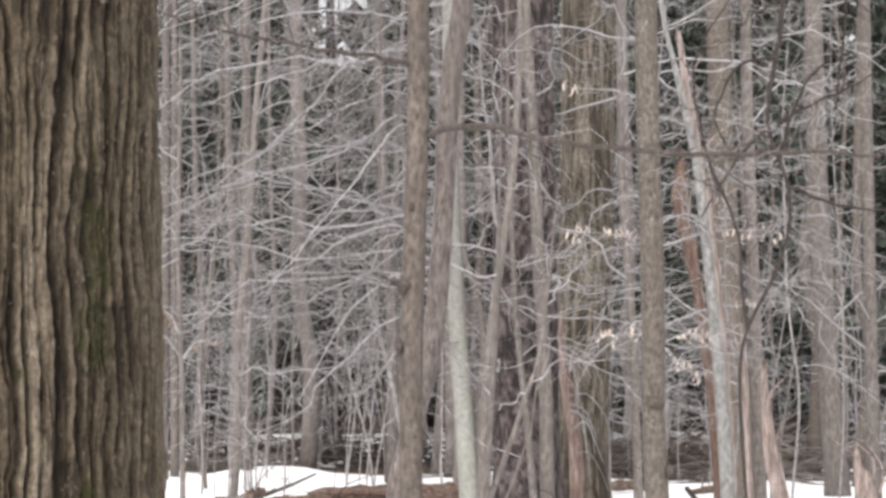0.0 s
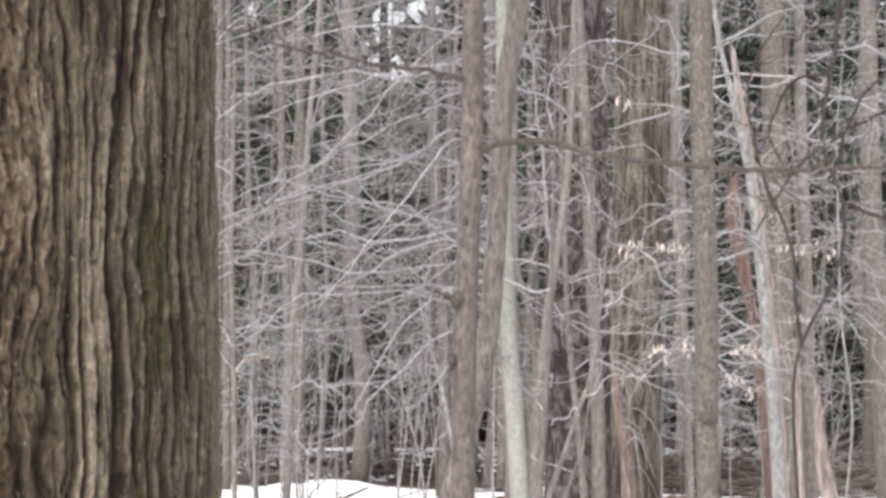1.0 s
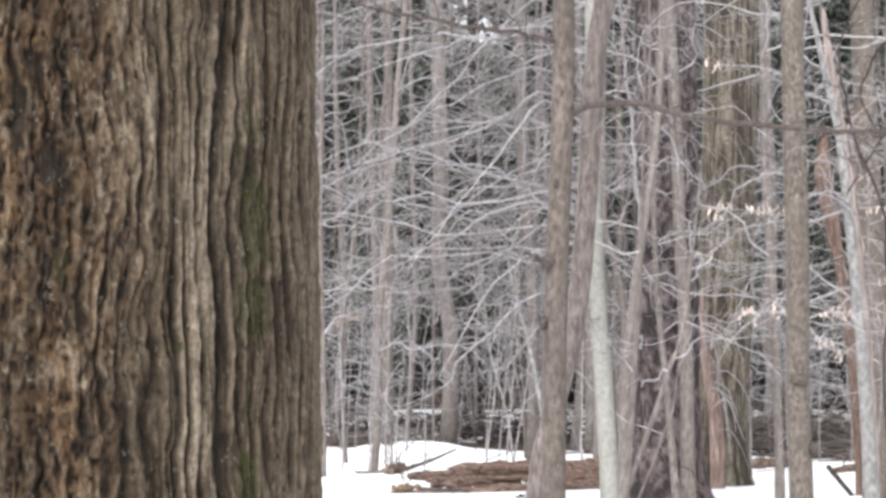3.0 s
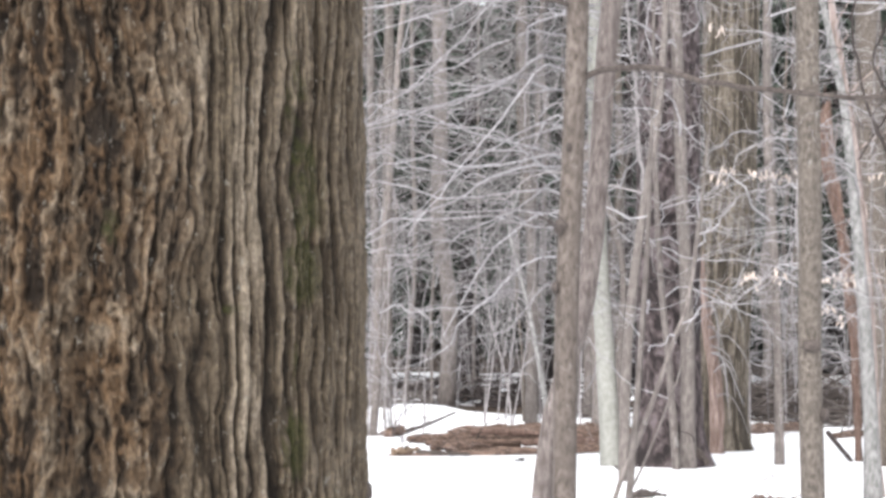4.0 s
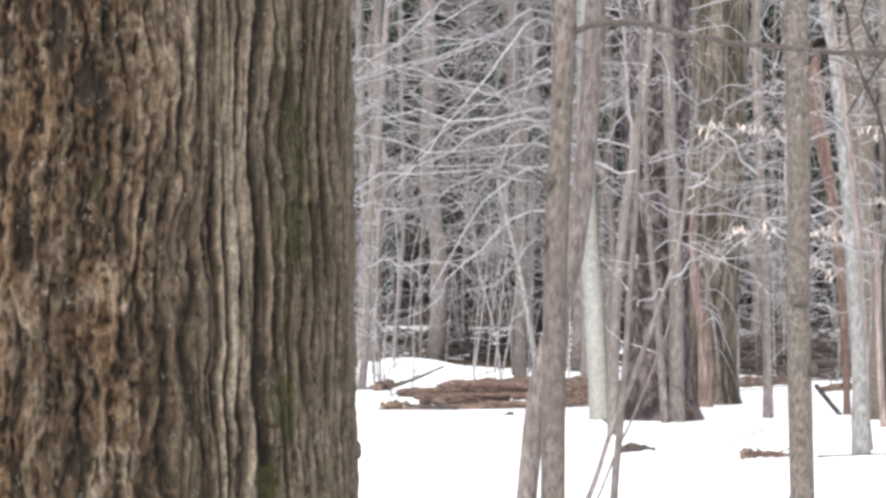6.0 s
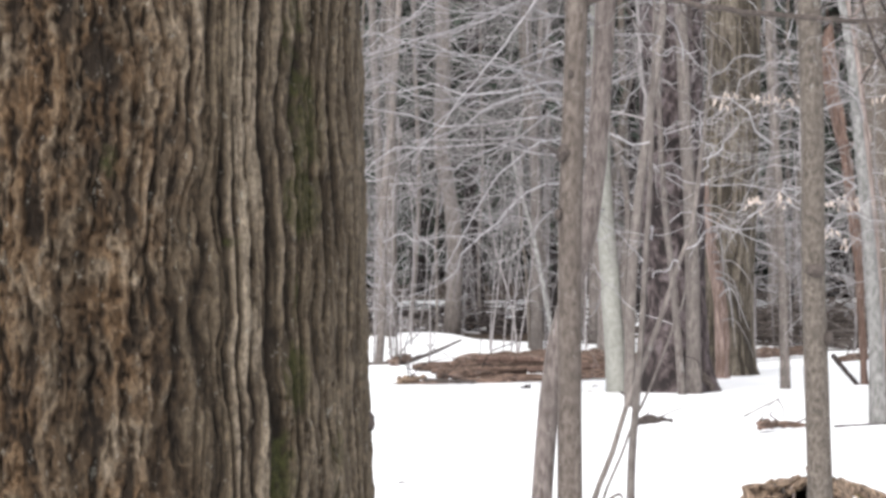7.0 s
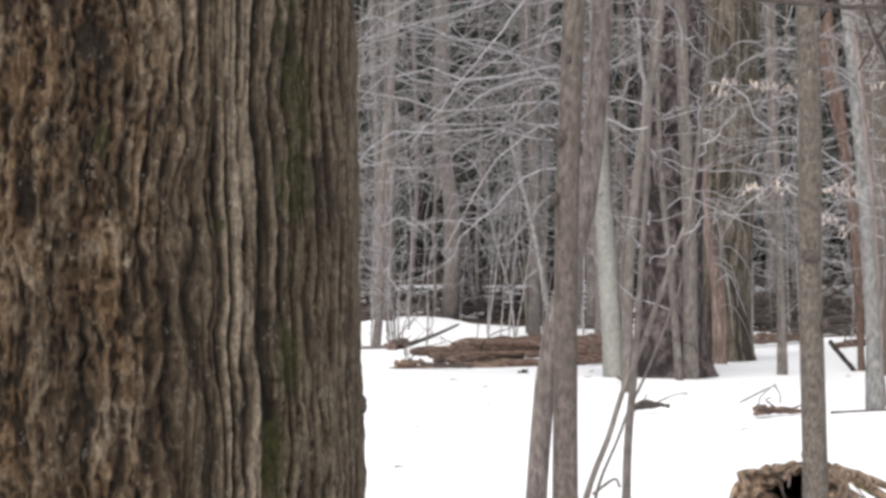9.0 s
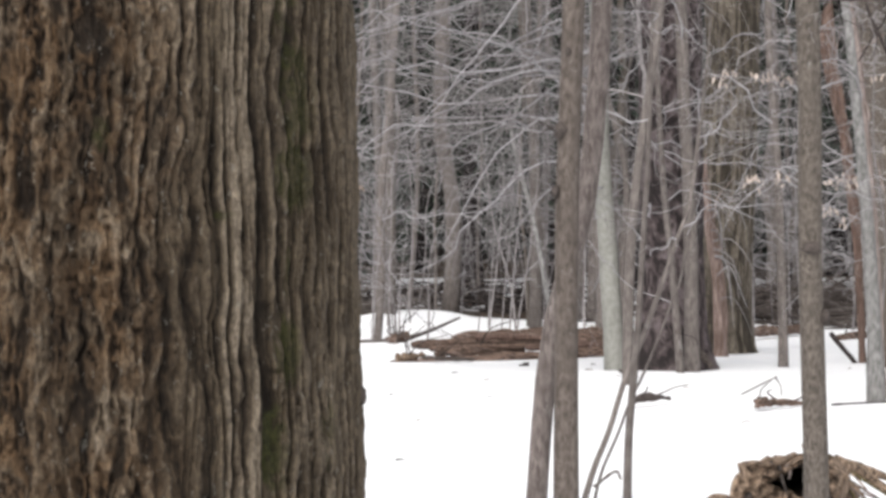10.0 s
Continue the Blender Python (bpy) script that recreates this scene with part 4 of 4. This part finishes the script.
for n in range(26):
    row = n % 3
    y = (46.5, 53, 61)[row] + rng.uniform(-2, 2)
    x = -6.5 + (n // 3) * (2.3 + 0.35 * row) + rng.uniform(-0.6, 0.6)
    conifer(x, y, rng.uniform(9, 12.5) + row * 1.5, 400 + n)
for n, (x, y, h) in enumerate(((9.7, 52.0, 13.0), (11.4, 56.5, 14.0), (7.4, 57.5, 14.0), (4.6, 58.5, 13.5))):
    conifer(x, y, h, 440 + n)


# ---- far wood, too dense to count ----
def far_wood():
    rng = np.random.RandomState(77)
    n = 700
    y = rng.uniform(66, 120, n)
    x = rng.uniform(-0.35, 0.5, n) * y
    h = rng.uniform(8.5, 14, n)
    start = np.stack([x, y, 0 * x - 0.2], -1)
    p = bend_paths(rng, start, np.tile(np.array([0, 0, 1.0]), (n, 1)), h, 8, 0.0, 0.05)
    ob = new("far_wood", tubes("far_wood", p, taper(rng.uniform(0.05, 0.2, n), 8, 0.02), 6))
    ob.data.materials.append(M_GREY)
    tagged(ob, "dense grey trunks of the far wood", "trees", kind="stuff")
    m = 70000
    k = rng.randint(0, n, m)
    z = rng.uniform(0.02, 1.0, m) ** 0.9 * h[k]
    a = rng.uniform(0, 2 * np.pi, m)
    rr = rng.uniform(0, 1, m) ** 0.5 * (0.5 + (h[k] - z) * 0.22)
    c = np.stack([x[k] + rr * np.cos(a), y[k] + rr * np.sin(a), z], -1)
    d1, d2 = rng.normal(0, 0.28, (m, 3)), rng.normal(0, 0.16, (m, 3))
    verts = np.stack([c - d1, c + d2, c + d1, c - d2], 1).reshape(-1, 3)
    ob = new("far_foliage", mesh("far_foliage", verts, np.arange(m * 4).reshape(-1, 4).tolist(), smooth=False))
    ob.data.materials.append(M_NEEDLE)
    tagged(ob, "dark evergreen foliage of the far wood", "foliage", kind="stuff")


far_wood()


# ---- snags, logs, stump and debris ----
def snag(label, knots, r0, r1, material, seed, jag=0.25, name="broken_snag", sides=26, splinters=3, shreds=0):
    """A broken dead trunk, split lengthwise, with a splintered top, loose splinters and hanging shreds."""
    rng = np.random.RandomState(seed)
    at = np.array([knots[0][0], knots[0][1], 0.0])
    k = np.array(knots, float) - at
    k[0, 2] = -0.1
    rows = 48
    line = spline(k, rows)
    rad = np.interp(np.linspace(0, 1, rows), [0, 0.1, 1], [r0 * 1.35, r0, r1])
    side, up = frames(line[None])
    a = np.arange(sides) * 2 * np.pi / sides
    ring = np.cos(a)[:, None] * side[0][:, None] + np.sin(a)[:, None] * up[0][:, None]
    z = line[:, 2:3]
    rough = 1 + 0.5 * (vnoise(np.arange(sides)[None] * 0.5, z * 2.6 + seed, seed, sides // 2) - 0.5) + 0.16 * (vnoise(np.arange(sides)[None] * 1.0, z * 9, seed + 2, sides) - 0.5)
    split = np.abs(vnoise(np.arange(sides)[None] * 0.5, z * 1.1 + seed, seed + 1, sides // 2) - 0.5)
    rough = rough * (1 - 0.5 * np.clip(1 - split * 9, 0, 1))
    verts = line[:, None] + ring * (rad[:, None] * rough)[..., None]
    peak = rng.uniform(0, 2 * np.pi)
    spike = jag * (0.5 + 0.5 * np.cos(a - peak)) ** 2 + rng.uniform(0, jag * 0.4, sides)
    for row, share in ((-1, 1.0), (-2, 0.7), (-3, 0.4), (-4, 0.2)):
        verts[row, :, 2] += spike * share
    root = thing(name, (at[0], at[1], float(ground_height(at[0], at[1]))), label, "dead tree")
    part("trunk", mesh("trunk", verts, rings((rows, sides))), material, root)
    for s in range(splinters):
        i = rng.randint(rows // 2, rows - 3)
        b = line[i] + rng.normal(0, rad[i] * 0.7, 3)
        q = spline([b, b + np.array([rng.normal(0, 0.05), -0.03, 0.2]), b + np.array([rng.normal(0, 0.12), -0.06, 0.42])], 6)
        part("splinter", tubes("splinter", q[None], np.linspace(0.016, 0.003, 6)[None], 5), M_SPLIT, root)
    for s in range(shreds):
        i = rng.randint(rows // 3, rows - 2)
        b = line[i] + np.array([0, -rad[i], 0])
        out = rng.uniform(0.15, 0.5)
        q = spline([b, b + np.array([out * 0.4, -0.05, rng.uniform(-0.05, 0.12)]), b + np.array([out * 0.8, -0.08, -rng.uniform(0.1, 0.25)]), b + np.array([out, -0.1, -rng.uniform(0.25, 0.6)])], 9)
        part("broken_branch", tubes("broken_branch", q[None], np.linspace(rng.uniform(0.006, 0.012), 0.003, 9)[None], 5), (M_LIMB, M_TWIG)[s % 2], root)
    return root


snag("broken reddish rotten snag leaning before an oak", [(2.88, 29.00, 0.11), (2.86, 29.00, 0.65), (2.78, 29.00, 1.24), (2.69, 29.00, 1.79)], 0.078, 0.045, M_PINK, 501, shreds=11)
snag("leaning snag of bare red-brown rotten wood", [(4.21, 28.00, -0.03), (4.16, 28.00, 0.91), (4.05, 28.00, 2.04), (3.83, 28.00, 3.2)], 0.034, 0.072, M_RED, 502, 0.45)
snag("splintered pinkish trunk leaning beside a bleached one", [(3.56, 22.80, 0.07), (3.52, 22.80, 0.95), (3.46, 22.80, 1.87), (3.37, 22.80, 2.79), (3.25, 22.80, 3.52), (3.14, 22.80, 4.16)], 0.055, 0.028, M_SPLIT, 506, 0.15, splinters=6)
snag("shattered stump of pale pinkish split wood", [(4.18, 24.00, -0.00), (4.13, 24.00, 0.43), (4.06, 24.00, 0.91), (4.02, 24.00, 1.20)], 0.102, 0.034, M_SPLIT, 503, 0.3, splinters=6)
snag("low jagged stump of pale split wood", [(5.14, 25.00, 0.02), (5.11, 25.00, 0.28), (5.07, 25.00, 0.48)], 0.152, 0.076, M_SPLIT, 504, 0.25, splinters=4)
snag("strip of pale split wood standing beside a trunk", [(4.16, 25.50, 0.04), (4.11, 25.50, 0.77), (4.08, 25.50, 1.64)], 0.031, 0.026, M_SPLIT, 505, 0.3)


def fallen_log(label, a, b, r0, r1, material, seed, sag=0.0, name="fallen_log", rough=0.3, category="log", twigs=0, bend=1.0):
    """A fallen log, rough and rotten, with broken ends."""
    rng = np.random.RandomState(seed)
    a, b = np.array(a, float), np.array(b, float)
    mid = (a + b) / 2 + bend * np.array([rng.normal(0, 0.05), rng.normal(0, 0.08), 0]) - np.array([0, 0, sag])
    rows, sides = 34, 30
    line = spline([a, mid, b], rows)
    at = np.array([line[0][0], line[0][1], 0.0])
    line = line - at
    rad = np.linspace(r0, r1, rows) * (1 + rough * (vnoise(np.arange(rows) * 0.45, 0 * np.arange(rows), seed) - 0.5))
    rad[0] *= 0.6
    rad[-1] *= 0.5
    side, up = frames(line[None])
    an = np.arange(sides) * 2 * np.pi / sides
    ring = np.cos(an)[:, None] * side[0][:, None] + np.sin(an)[:, None] * up[0][:, None]
    lump = 1 + rough * 1.4 * (vnoise(np.arange(sides)[None] * 0.6, np.arange(rows)[:, None] * 0.3, seed + 1, sides * 6 // 10) - 0.5)
    split = vnoise(np.arange(sides)[None] * 1.0, np.arange(rows)[:, None] * 0.14, seed + 2, sides)
    lump = lump * (1 - rough * 0.9 * np.clip(0.3 - np.abs(split - 0.5) * 3, 0, 1))
    root = thing(name, at, label, category)
    verts = line[:, None] + ring * (rad[:, None] * lump)[..., None]
    part("trunk", mesh("trunk", verts, rings((rows, sides))), material, root)
    for s in range(twigs):
        i = rng.randint(4, rows - 4)
        w = rng.normal(0, 0.2, 3)
        w[2] = abs(w[2]) + 0.08
        q = spline([line[i], line[i] + w * 0.6, line[i] + w + np.array([rng.normal(0, 0.1), 0, -0.03])], 7)
        part("broken_branch", tubes("broken_branch", q[None], np.linspace(r0 * 0.2, 0.004, 7)[None], 5), M_DARK, root)
    return root


fallen_log("reddish-brown rotten log lying on the snow", (-0.33, 29.00, 0.12), (2.40, 30.00, 0.13), 0.045, 0.1, M_LOG, 601, -0.03, rough=0.5)
fallen_log("second rotten log with torn bark behind the first", (0.10, 29.80, 0.14), (1.82, 30.40, 0.16), 0.05, 0.07, M_LOG, 602, -0.02, rough=0.5)
fallen_log("grey-brown rotten log pressed into the snow", (-0.54, 28.30, -0.03), (1.79, 28.90, 0.06), 0.035, 0.06, M_LOG, 603, 0.0, rough=0.6, twigs=4)
fallen_log("crumbling brown bark slab between logs", (-0.08, 28.60, 0.06), (0.85, 28.90, 0.07), 0.045, 0.04, M_LOG, 623, 0.0, rough=0.8, twigs=2)
fallen_log("grey weathered branch along a log", (-0.22, 28.20, 0.04), (0.32, 28.20, 0.01), 0.02, 0.016, M_SCAR, 624, 0.0, rough=0.5, twigs=2)
fallen_log("reddish rotten bark slab under a beech", (0.85, 28.70, 0.11), (1.74, 29.00, 0.11), 0.04, 0.05, M_RED, 625, 0.0, rough=0.7)
fallen_log("torn strip of brown bark on a log", (-0.14, 28.70, 0.09), (1.02, 28.80, 0.12), 0.028, 0.02, M_LOG, 615, 0.0, rough=0.7, twigs=2)
fallen_log("torn strip of reddish bark over a log", (0.33, 28.80, 0.21), (1.32, 28.80, 0.17), 0.03, 0.02, M_RED, 616, -0.02, rough=0.7)
fallen_log("splintered yellowish end of a rotten branch", (-0.48, 28.25, 0.02), (-0.18, 28.40, 0.05), 0.04, 0.02, M_STUMP, 604, rough=0.8, twigs=3)
fallen_log("knotted root lump on the snow bank", (-0.57, 31.20, 0.06), (-0.37, 31.40, 0.11), 0.05, 0.03, M_LOG, 617, rough=0.8, twigs=4)
# The pine's root spur, added as a separate short log.
fallen_log("broken root spur at the foot of a pine", (2.35, 26.30, 0.25), (2.53, 26.20, 0.05), 0.04, 0.02, M_SCAR, 626, rough=0.7, twigs=1)
fallen_log("grey stick half sunk in snow", (1.60, 25.50, 0.07), (1.77, 25.30, 0.01), 0.012, 0.008, M_SCAR, 627, name="fallen_stick", category="stick")
# These two pale sticks stand in for shaded hollows in the snow.
fallen_log("pale stick added for a shaded hollow in the snow", (0.28, 25.40, -0.03), (0.43, 25.60, -0.01), 0.008, 0.005, M_GREY, 628, name="fallen_stick", category="stick")
fallen_log("pale thin stick added for a shaded hollow in the snow", (0.23, 23.40, -0.05), (0.40, 23.40, -0.03), 0.007, 0.004, M_GREY, 629, name="fallen_stick", category="stick")
fallen_log("dark scrap of bark standing in snow", (0.75, 27.50, -0.03), (0.79, 27.50, -0.02), 0.025, 0.03, M_DARK, 618, name="bark_scrap", category="bark", rough=0.8)
fallen_log("long thin fallen branch on the snow bank", (-0.94, 31.50, 0.03), (-0.44, 32.00, 0.03), 0.02, 0.03, M_GREY, 605, name="fallen_branch", category="branch", rough=0.15)
fallen_log("thin fallen branch propped on the bank", (-0.53, 31.50, 0.02), (0.20, 32.50, 0.26), 0.028, 0.012, M_SCAR, 606, name="fallen_branch", category="branch", rough=0.15, twigs=3)
fallen_log("small dark log half buried in snow", (1.48, 21.90, 0.05), (1.81, 22.20, 0.04), 0.035, 0.014, M_SCAR, 607, -0.02, rough=0.7, twigs=2)
fallen_log("short broken log half buried in snow", (2.41, 21.40, 0.06), (2.83, 21.80, 0.03), 0.045, 0.012, M_LOG, 608, 0.0, rough=0.7, twigs=2)
fallen_log("thin dark stick lying on snow", (3.03, 21.80, 0.02), (3.63, 22.00, 0.03), 0.009, 0.006, M_DARK, 609, name="fallen_stick", category="stick")
fallen_log("dark stick leaning into the snow", (3.88, 28.00, 0.29), (4.13, 27.90, -0.02), 0.026, 0.022, M_DARK, 610, name="leaning_stick", category="stick", rough=0.15, bend=0.1)
fallen_log("old brown log far under the trees", (0.13, 41.00, 0.05), (1.35, 41.50, -0.03), 0.12, 0.1, M_LOG, 611, twigs=6)
fallen_log("dark brown log far under the trees", (3.46, 32.50, 0.09), (4.31, 33.50, 0.08), 0.06, 0.05, M_LOG, 612, twigs=3)
fallen_log("grey log lying deep among trunks", (0.37, 40.00, -0.03), (1.42, 40.00, -0.08), 0.07, 0.06, M_DARK, 613, twigs=6)
fallen_log("mossy brown log between far trunks", (4.57, 32.50, 0.01), (5.18, 33.00, 0.05), 0.05, 0.05, M_LOG, 614, twigs=2)


def hollow_log():
    """A rotten broken log end: a rough blocky face with a dark hole, a knob, roots and a pale limb."""
    rng = np.random.RandomState(9)
    a, b = np.array((1.42, 11.60, 0.34)), np.array((1.70, 12.70, 0.19))
    at = np.array([a[0], a[1], 0.0])
    rows, sides = 14, 56
    line = spline([a, (a + b) / 2, b], rows) - at
    an = np.arange(sides) * 2 * np.pi / sides
    block = 1 / (np.abs(np.cos(an)) ** 3.4 + np.abs(np.sin(an)) ** 3.4) ** (1 / 3.4)
    ring = np.stack([np.cos(an), 0 * an, np.sin(an)], -1)[None] * block[None, :, None]
    n_s, n_r = np.arange(sides)[None], np.arange(rows)[:, None]
    lump = 1 + 0.28 * (vnoise(n_s * 0.25, n_r * 0.3, 12, 14) - 0.5) + 0.2 * (vnoise(n_s * 0.5, n_r * 0.5, 13, 28) - 0.5) + 0.1 * (vnoise(n_s * 1.0, n_r, 15, 56) - 0.5)
    outer = line[:, None] + ring * (0.215 * lump)[..., None] * np.linspace(1, 0.8, rows)[:, None, None]
    hole_mid = np.array((1.44, 11.60, 0.44)) - at
    hole = 1 + 0.8 * (vnoise(n_s * 0.25, n_r * 0.25, 14, 14) - 0.5)
    inner = hole_mid + np.array([0.03, 1.0, -0.02]) * (n_r[..., None] / rows * 0.6) + np.stack([1.25 * np.cos(an), 0 * an, 0.75 * np.sin(an)], -1)[None] * (0.072 * hole)[..., None]
    face = []
    for k in range(1, 9):
        w = k / 9
        row = inner[0] * (1 - w) + outer[0] * w
        rough = vnoise(n_s[0] * 0.5, n_s[0] * 0 + k * 0.9, 17, 28) + 0.6 * vnoise(n_s[0], n_s[0] * 0 + k * 1.7, 18, 56)
        row = row + np.array([0, 1.0, 0]) * (0.13 * (rough - 0.8) - 0.05 * np.sin(w * 3.1))[:, None] + rng.normal(0, 0.004, (sides, 3))
        face.append(row)
    root = thing("hollow_log", at + np.array([0.02, 0.0, 0.0]), "rotten hollow log end with mottled brown wood in the snow", "log")
    part("shell", mesh("shell", np.concatenate([[inner[0]], face, outer]), rings((rows + 9, sides), False)), M_STUMP, root)
    part("hollow", mesh("hollow", inner, [f[::-1] for f in rings((rows, sides), False)] + [list(range((rows - 1) * sides, rows * sides))]), M_HOLLOW, root, "dark hollow")
    for r0, pts in ((0.034, [(1.60, 11.80, 0.43), (1.70, 11.90, 0.48), (1.81, 12.00, 0.42), (1.93, 12.00, 0.34), (2.08, 12.00, 0.28)]), (0.03, [(1.67, 12.00, 0.49), (1.75, 12.05, 0.46), (1.85, 12.10, 0.43), (2.04, 12.20, 0.35)]),
                    (0.035, [(1.24, 11.65, 0.44), (1.20, 11.60, 0.42), (1.19, 11.60, 0.32)]), (0.032, [(1.23, 11.60, 0.32), (1.13, 11.50, 0.38), (1.06, 11.40, 0.38), (1.02, 11.40, 0.32)]), (0.07, [(1.57, 11.80, 0.35), (1.69, 11.90, 0.39), (1.72, 11.90, 0.27)]), (0.014, [(1.53, 11.90, 0.50), (1.52, 11.90, 0.54), (1.51, 11.90, 0.57)])):
        q = spline(np.array(pts) - at, 14)
        rr = r0 * np.linspace(1, 0.35, 14) * (1 + 0.4 * (vnoise(np.arange(14) * 0.8, 0 * np.arange(14), int(r0 * 1000)) - 0.5))
        part("root", trunk_mesh("root", q, rr, 10, int(r0 * 1000), 0.25), M_STUMP, root)
    for s in range(14):
        i = rng.randint(sides // 4, sides)
        w = rng.uniform(0.5, 0.97)
        b = inner[0][i] * (1 - w) + outer[0][i] * w + np.array([0, -0.03, 0])
        fall = np.array([rng.normal(0, 0.03), rng.normal(-0.015, 0.01), -rng.uniform(0.04, 0.14)])
        q = spline([b, b + fall * 0.5 + np.array([rng.normal(0, 0.012), -0.012, 0]), b + fall], 7)
        part("wood_strand", tubes("wood_strand", q[None], np.linspace(rng.uniform(0.006, 0.012), 0.003, 7)[None], 5), M_SPLIT if s % 2 else M_SCAR, root)
    for k in range(14):
        b = np.array((1.62, 11.86, 0.43)) - at + rng.normal(0, 1, 3) * np.array([0.025, 0.03, 0.02])
        e = np.array([rng.uniform(0.1, 0.33), rng.normal(0, 0.06), -rng.uniform(0.05, 0.2)])
        q = spline([b, b + e * 0.5 + np.array([0, 0, rng.normal(0.015, 0.012)]), b + e], 8)
        part("wood_strand", tubes("wood_strand", q[None], np.linspace(rng.uniform(0.006, 0.013), 0.003, 8)[None], 6), (M_SPLIT, M_STUMP, M_MOSSY)[k % 3], root)


hollow_log()


def snow_bits():
    """Bits of bark, twigs and litter strewn on the snow, some standing in for its shaded dents."""
    rng = np.random.RandomState(31)
    # Some of these points are shaded snow dents, drawn as twigs.
    for n, (x, y) in enumerate([(0.37, 25.20), (0.36, 22.87), (-0.20, 20.66), (-0.29, 17.20), (2.18, 20.39), (1.46, 27.58), (1.36, 26.65), (1.58, 25.53), (2.05, 23.84), (-0.44, 23.14),
                                (3.86, 26.65), (3.87, 21.86), (4.47, 23.14), (0.08, 26.21)]):
        ln = rng.uniform(0.04, 0.12)
        az = rng.normal(0, 0.5)
        z = 0.004 + float(ground_height(x, y))
        d = np.array([math.cos(az), math.sin(az), 0]) * ln
        q = spline([(0, 0, 0), d * 0.5 + np.array([0, 0, rng.uniform(0, 0.015)]), d], 6)
        ob = new("twig", tubes("twig", q[None], np.linspace(rng.uniform(0.003, 0.008), 0.002, 6)[None], 5))
        ob.location = (x, y, z)
        ob.data.materials.append(M_DARK if n % 2 else M_LOG)
        tagged(ob, "small twig on the snow, some of them added for shaded dents", "twig", "twigs on the snow")


snow_bits()


def brush_pile(x, y, wide, high, count, seed, material):
    """A heap of fallen sticks and dead branches, too tangled to count."""
    rng = np.random.RandomState(seed)
    start = np.stack([rng.normal(0, wide, count), rng.normal(0, 0.7, count), rng.uniform(0, high, count) * rng.uniform(0.2, 1, count)], -1)
    az = rng.normal(0, 0.6, count) + rng.choice([0, np.pi], count)
    way = np.stack([np.cos(az), np.sin(az), rng.normal(0.05, 0.25, count)], -1)
    ln = rng.uniform(0.4, 1.6, count)
    p = bend_paths(rng, start, unit(way), ln, 6, 0.1, 0.2)
    p[..., 2] = np.maximum(p[..., 2], 0.01)
    ob = new("brush_pile", tubes("brush_pile", p, taper(rng.uniform(0.006, 0.03, count), 6, 0.003), 5))
    ob.location = (x, y, float(ground_height(x, y)) - 0.02)
    ob.data.materials.append(material)
    tagged(ob, "tangled heap of dead brown sticks under the far trees", "brush", kind="stuff")


brush_pile(0.79, 40.81, 0.9, 0.4, 130, 1, M_DARK)
brush_pile(4.42, 37.34, 0.8, 0.5, 120, 2, M_SCAR)
brush_pile(5.16, 36.6, 0.9, 0.55, 130, 3, M_SCAR)
brush_pile(6.39, 36.2, 0.9, 0.6, 140, 4, M_GREY)
brush_pile(7.3, 43.5, 1.1, 0.4, 130, 7, M_SCAR)
brush_pile(5.4, 42.0, 1.0, 0.4, 120, 8, M_SCAR)
brush_pile(-1.33, 39.98, 0.8, 0.35, 80, 5, M_GREY)
brush_pile(-0.38, 42.34, 0.9, 0.35, 80, 6, M_DARK)
fallen_log("small arched twig standing from the snow", (2.27, 21.30, 0.13), (2.55, 21.30, 0.27), 0.008, 0.005, M_PALE, 619, -0.03, name="arched_twig", category="twig", rough=0.2)
fallen_log("small bent twig falling from an arch", (2.53, 21.30, 0.27), (2.58, 21.30, 0.12), 0.007, 0.005, M_PALE, 620, 0.0, name="arched_twig", category="twig", rough=0.2)
fallen_log("small curved twig rising from the snow", (2.42, 21.30, 0.10), (2.51, 21.30, 0.25), 0.006, 0.004, M_PALE, 621, 0.0, name="arched_twig", category="twig", rough=0.2)
fallen_log("small curved branch rising from the snow", (0.82, 15.20, 0.05), (0.97, 15.20, 0.09), 0.009, 0.007, M_GREY, 622, -0.06, name="arched_twig", category="twig", rough=0.2)
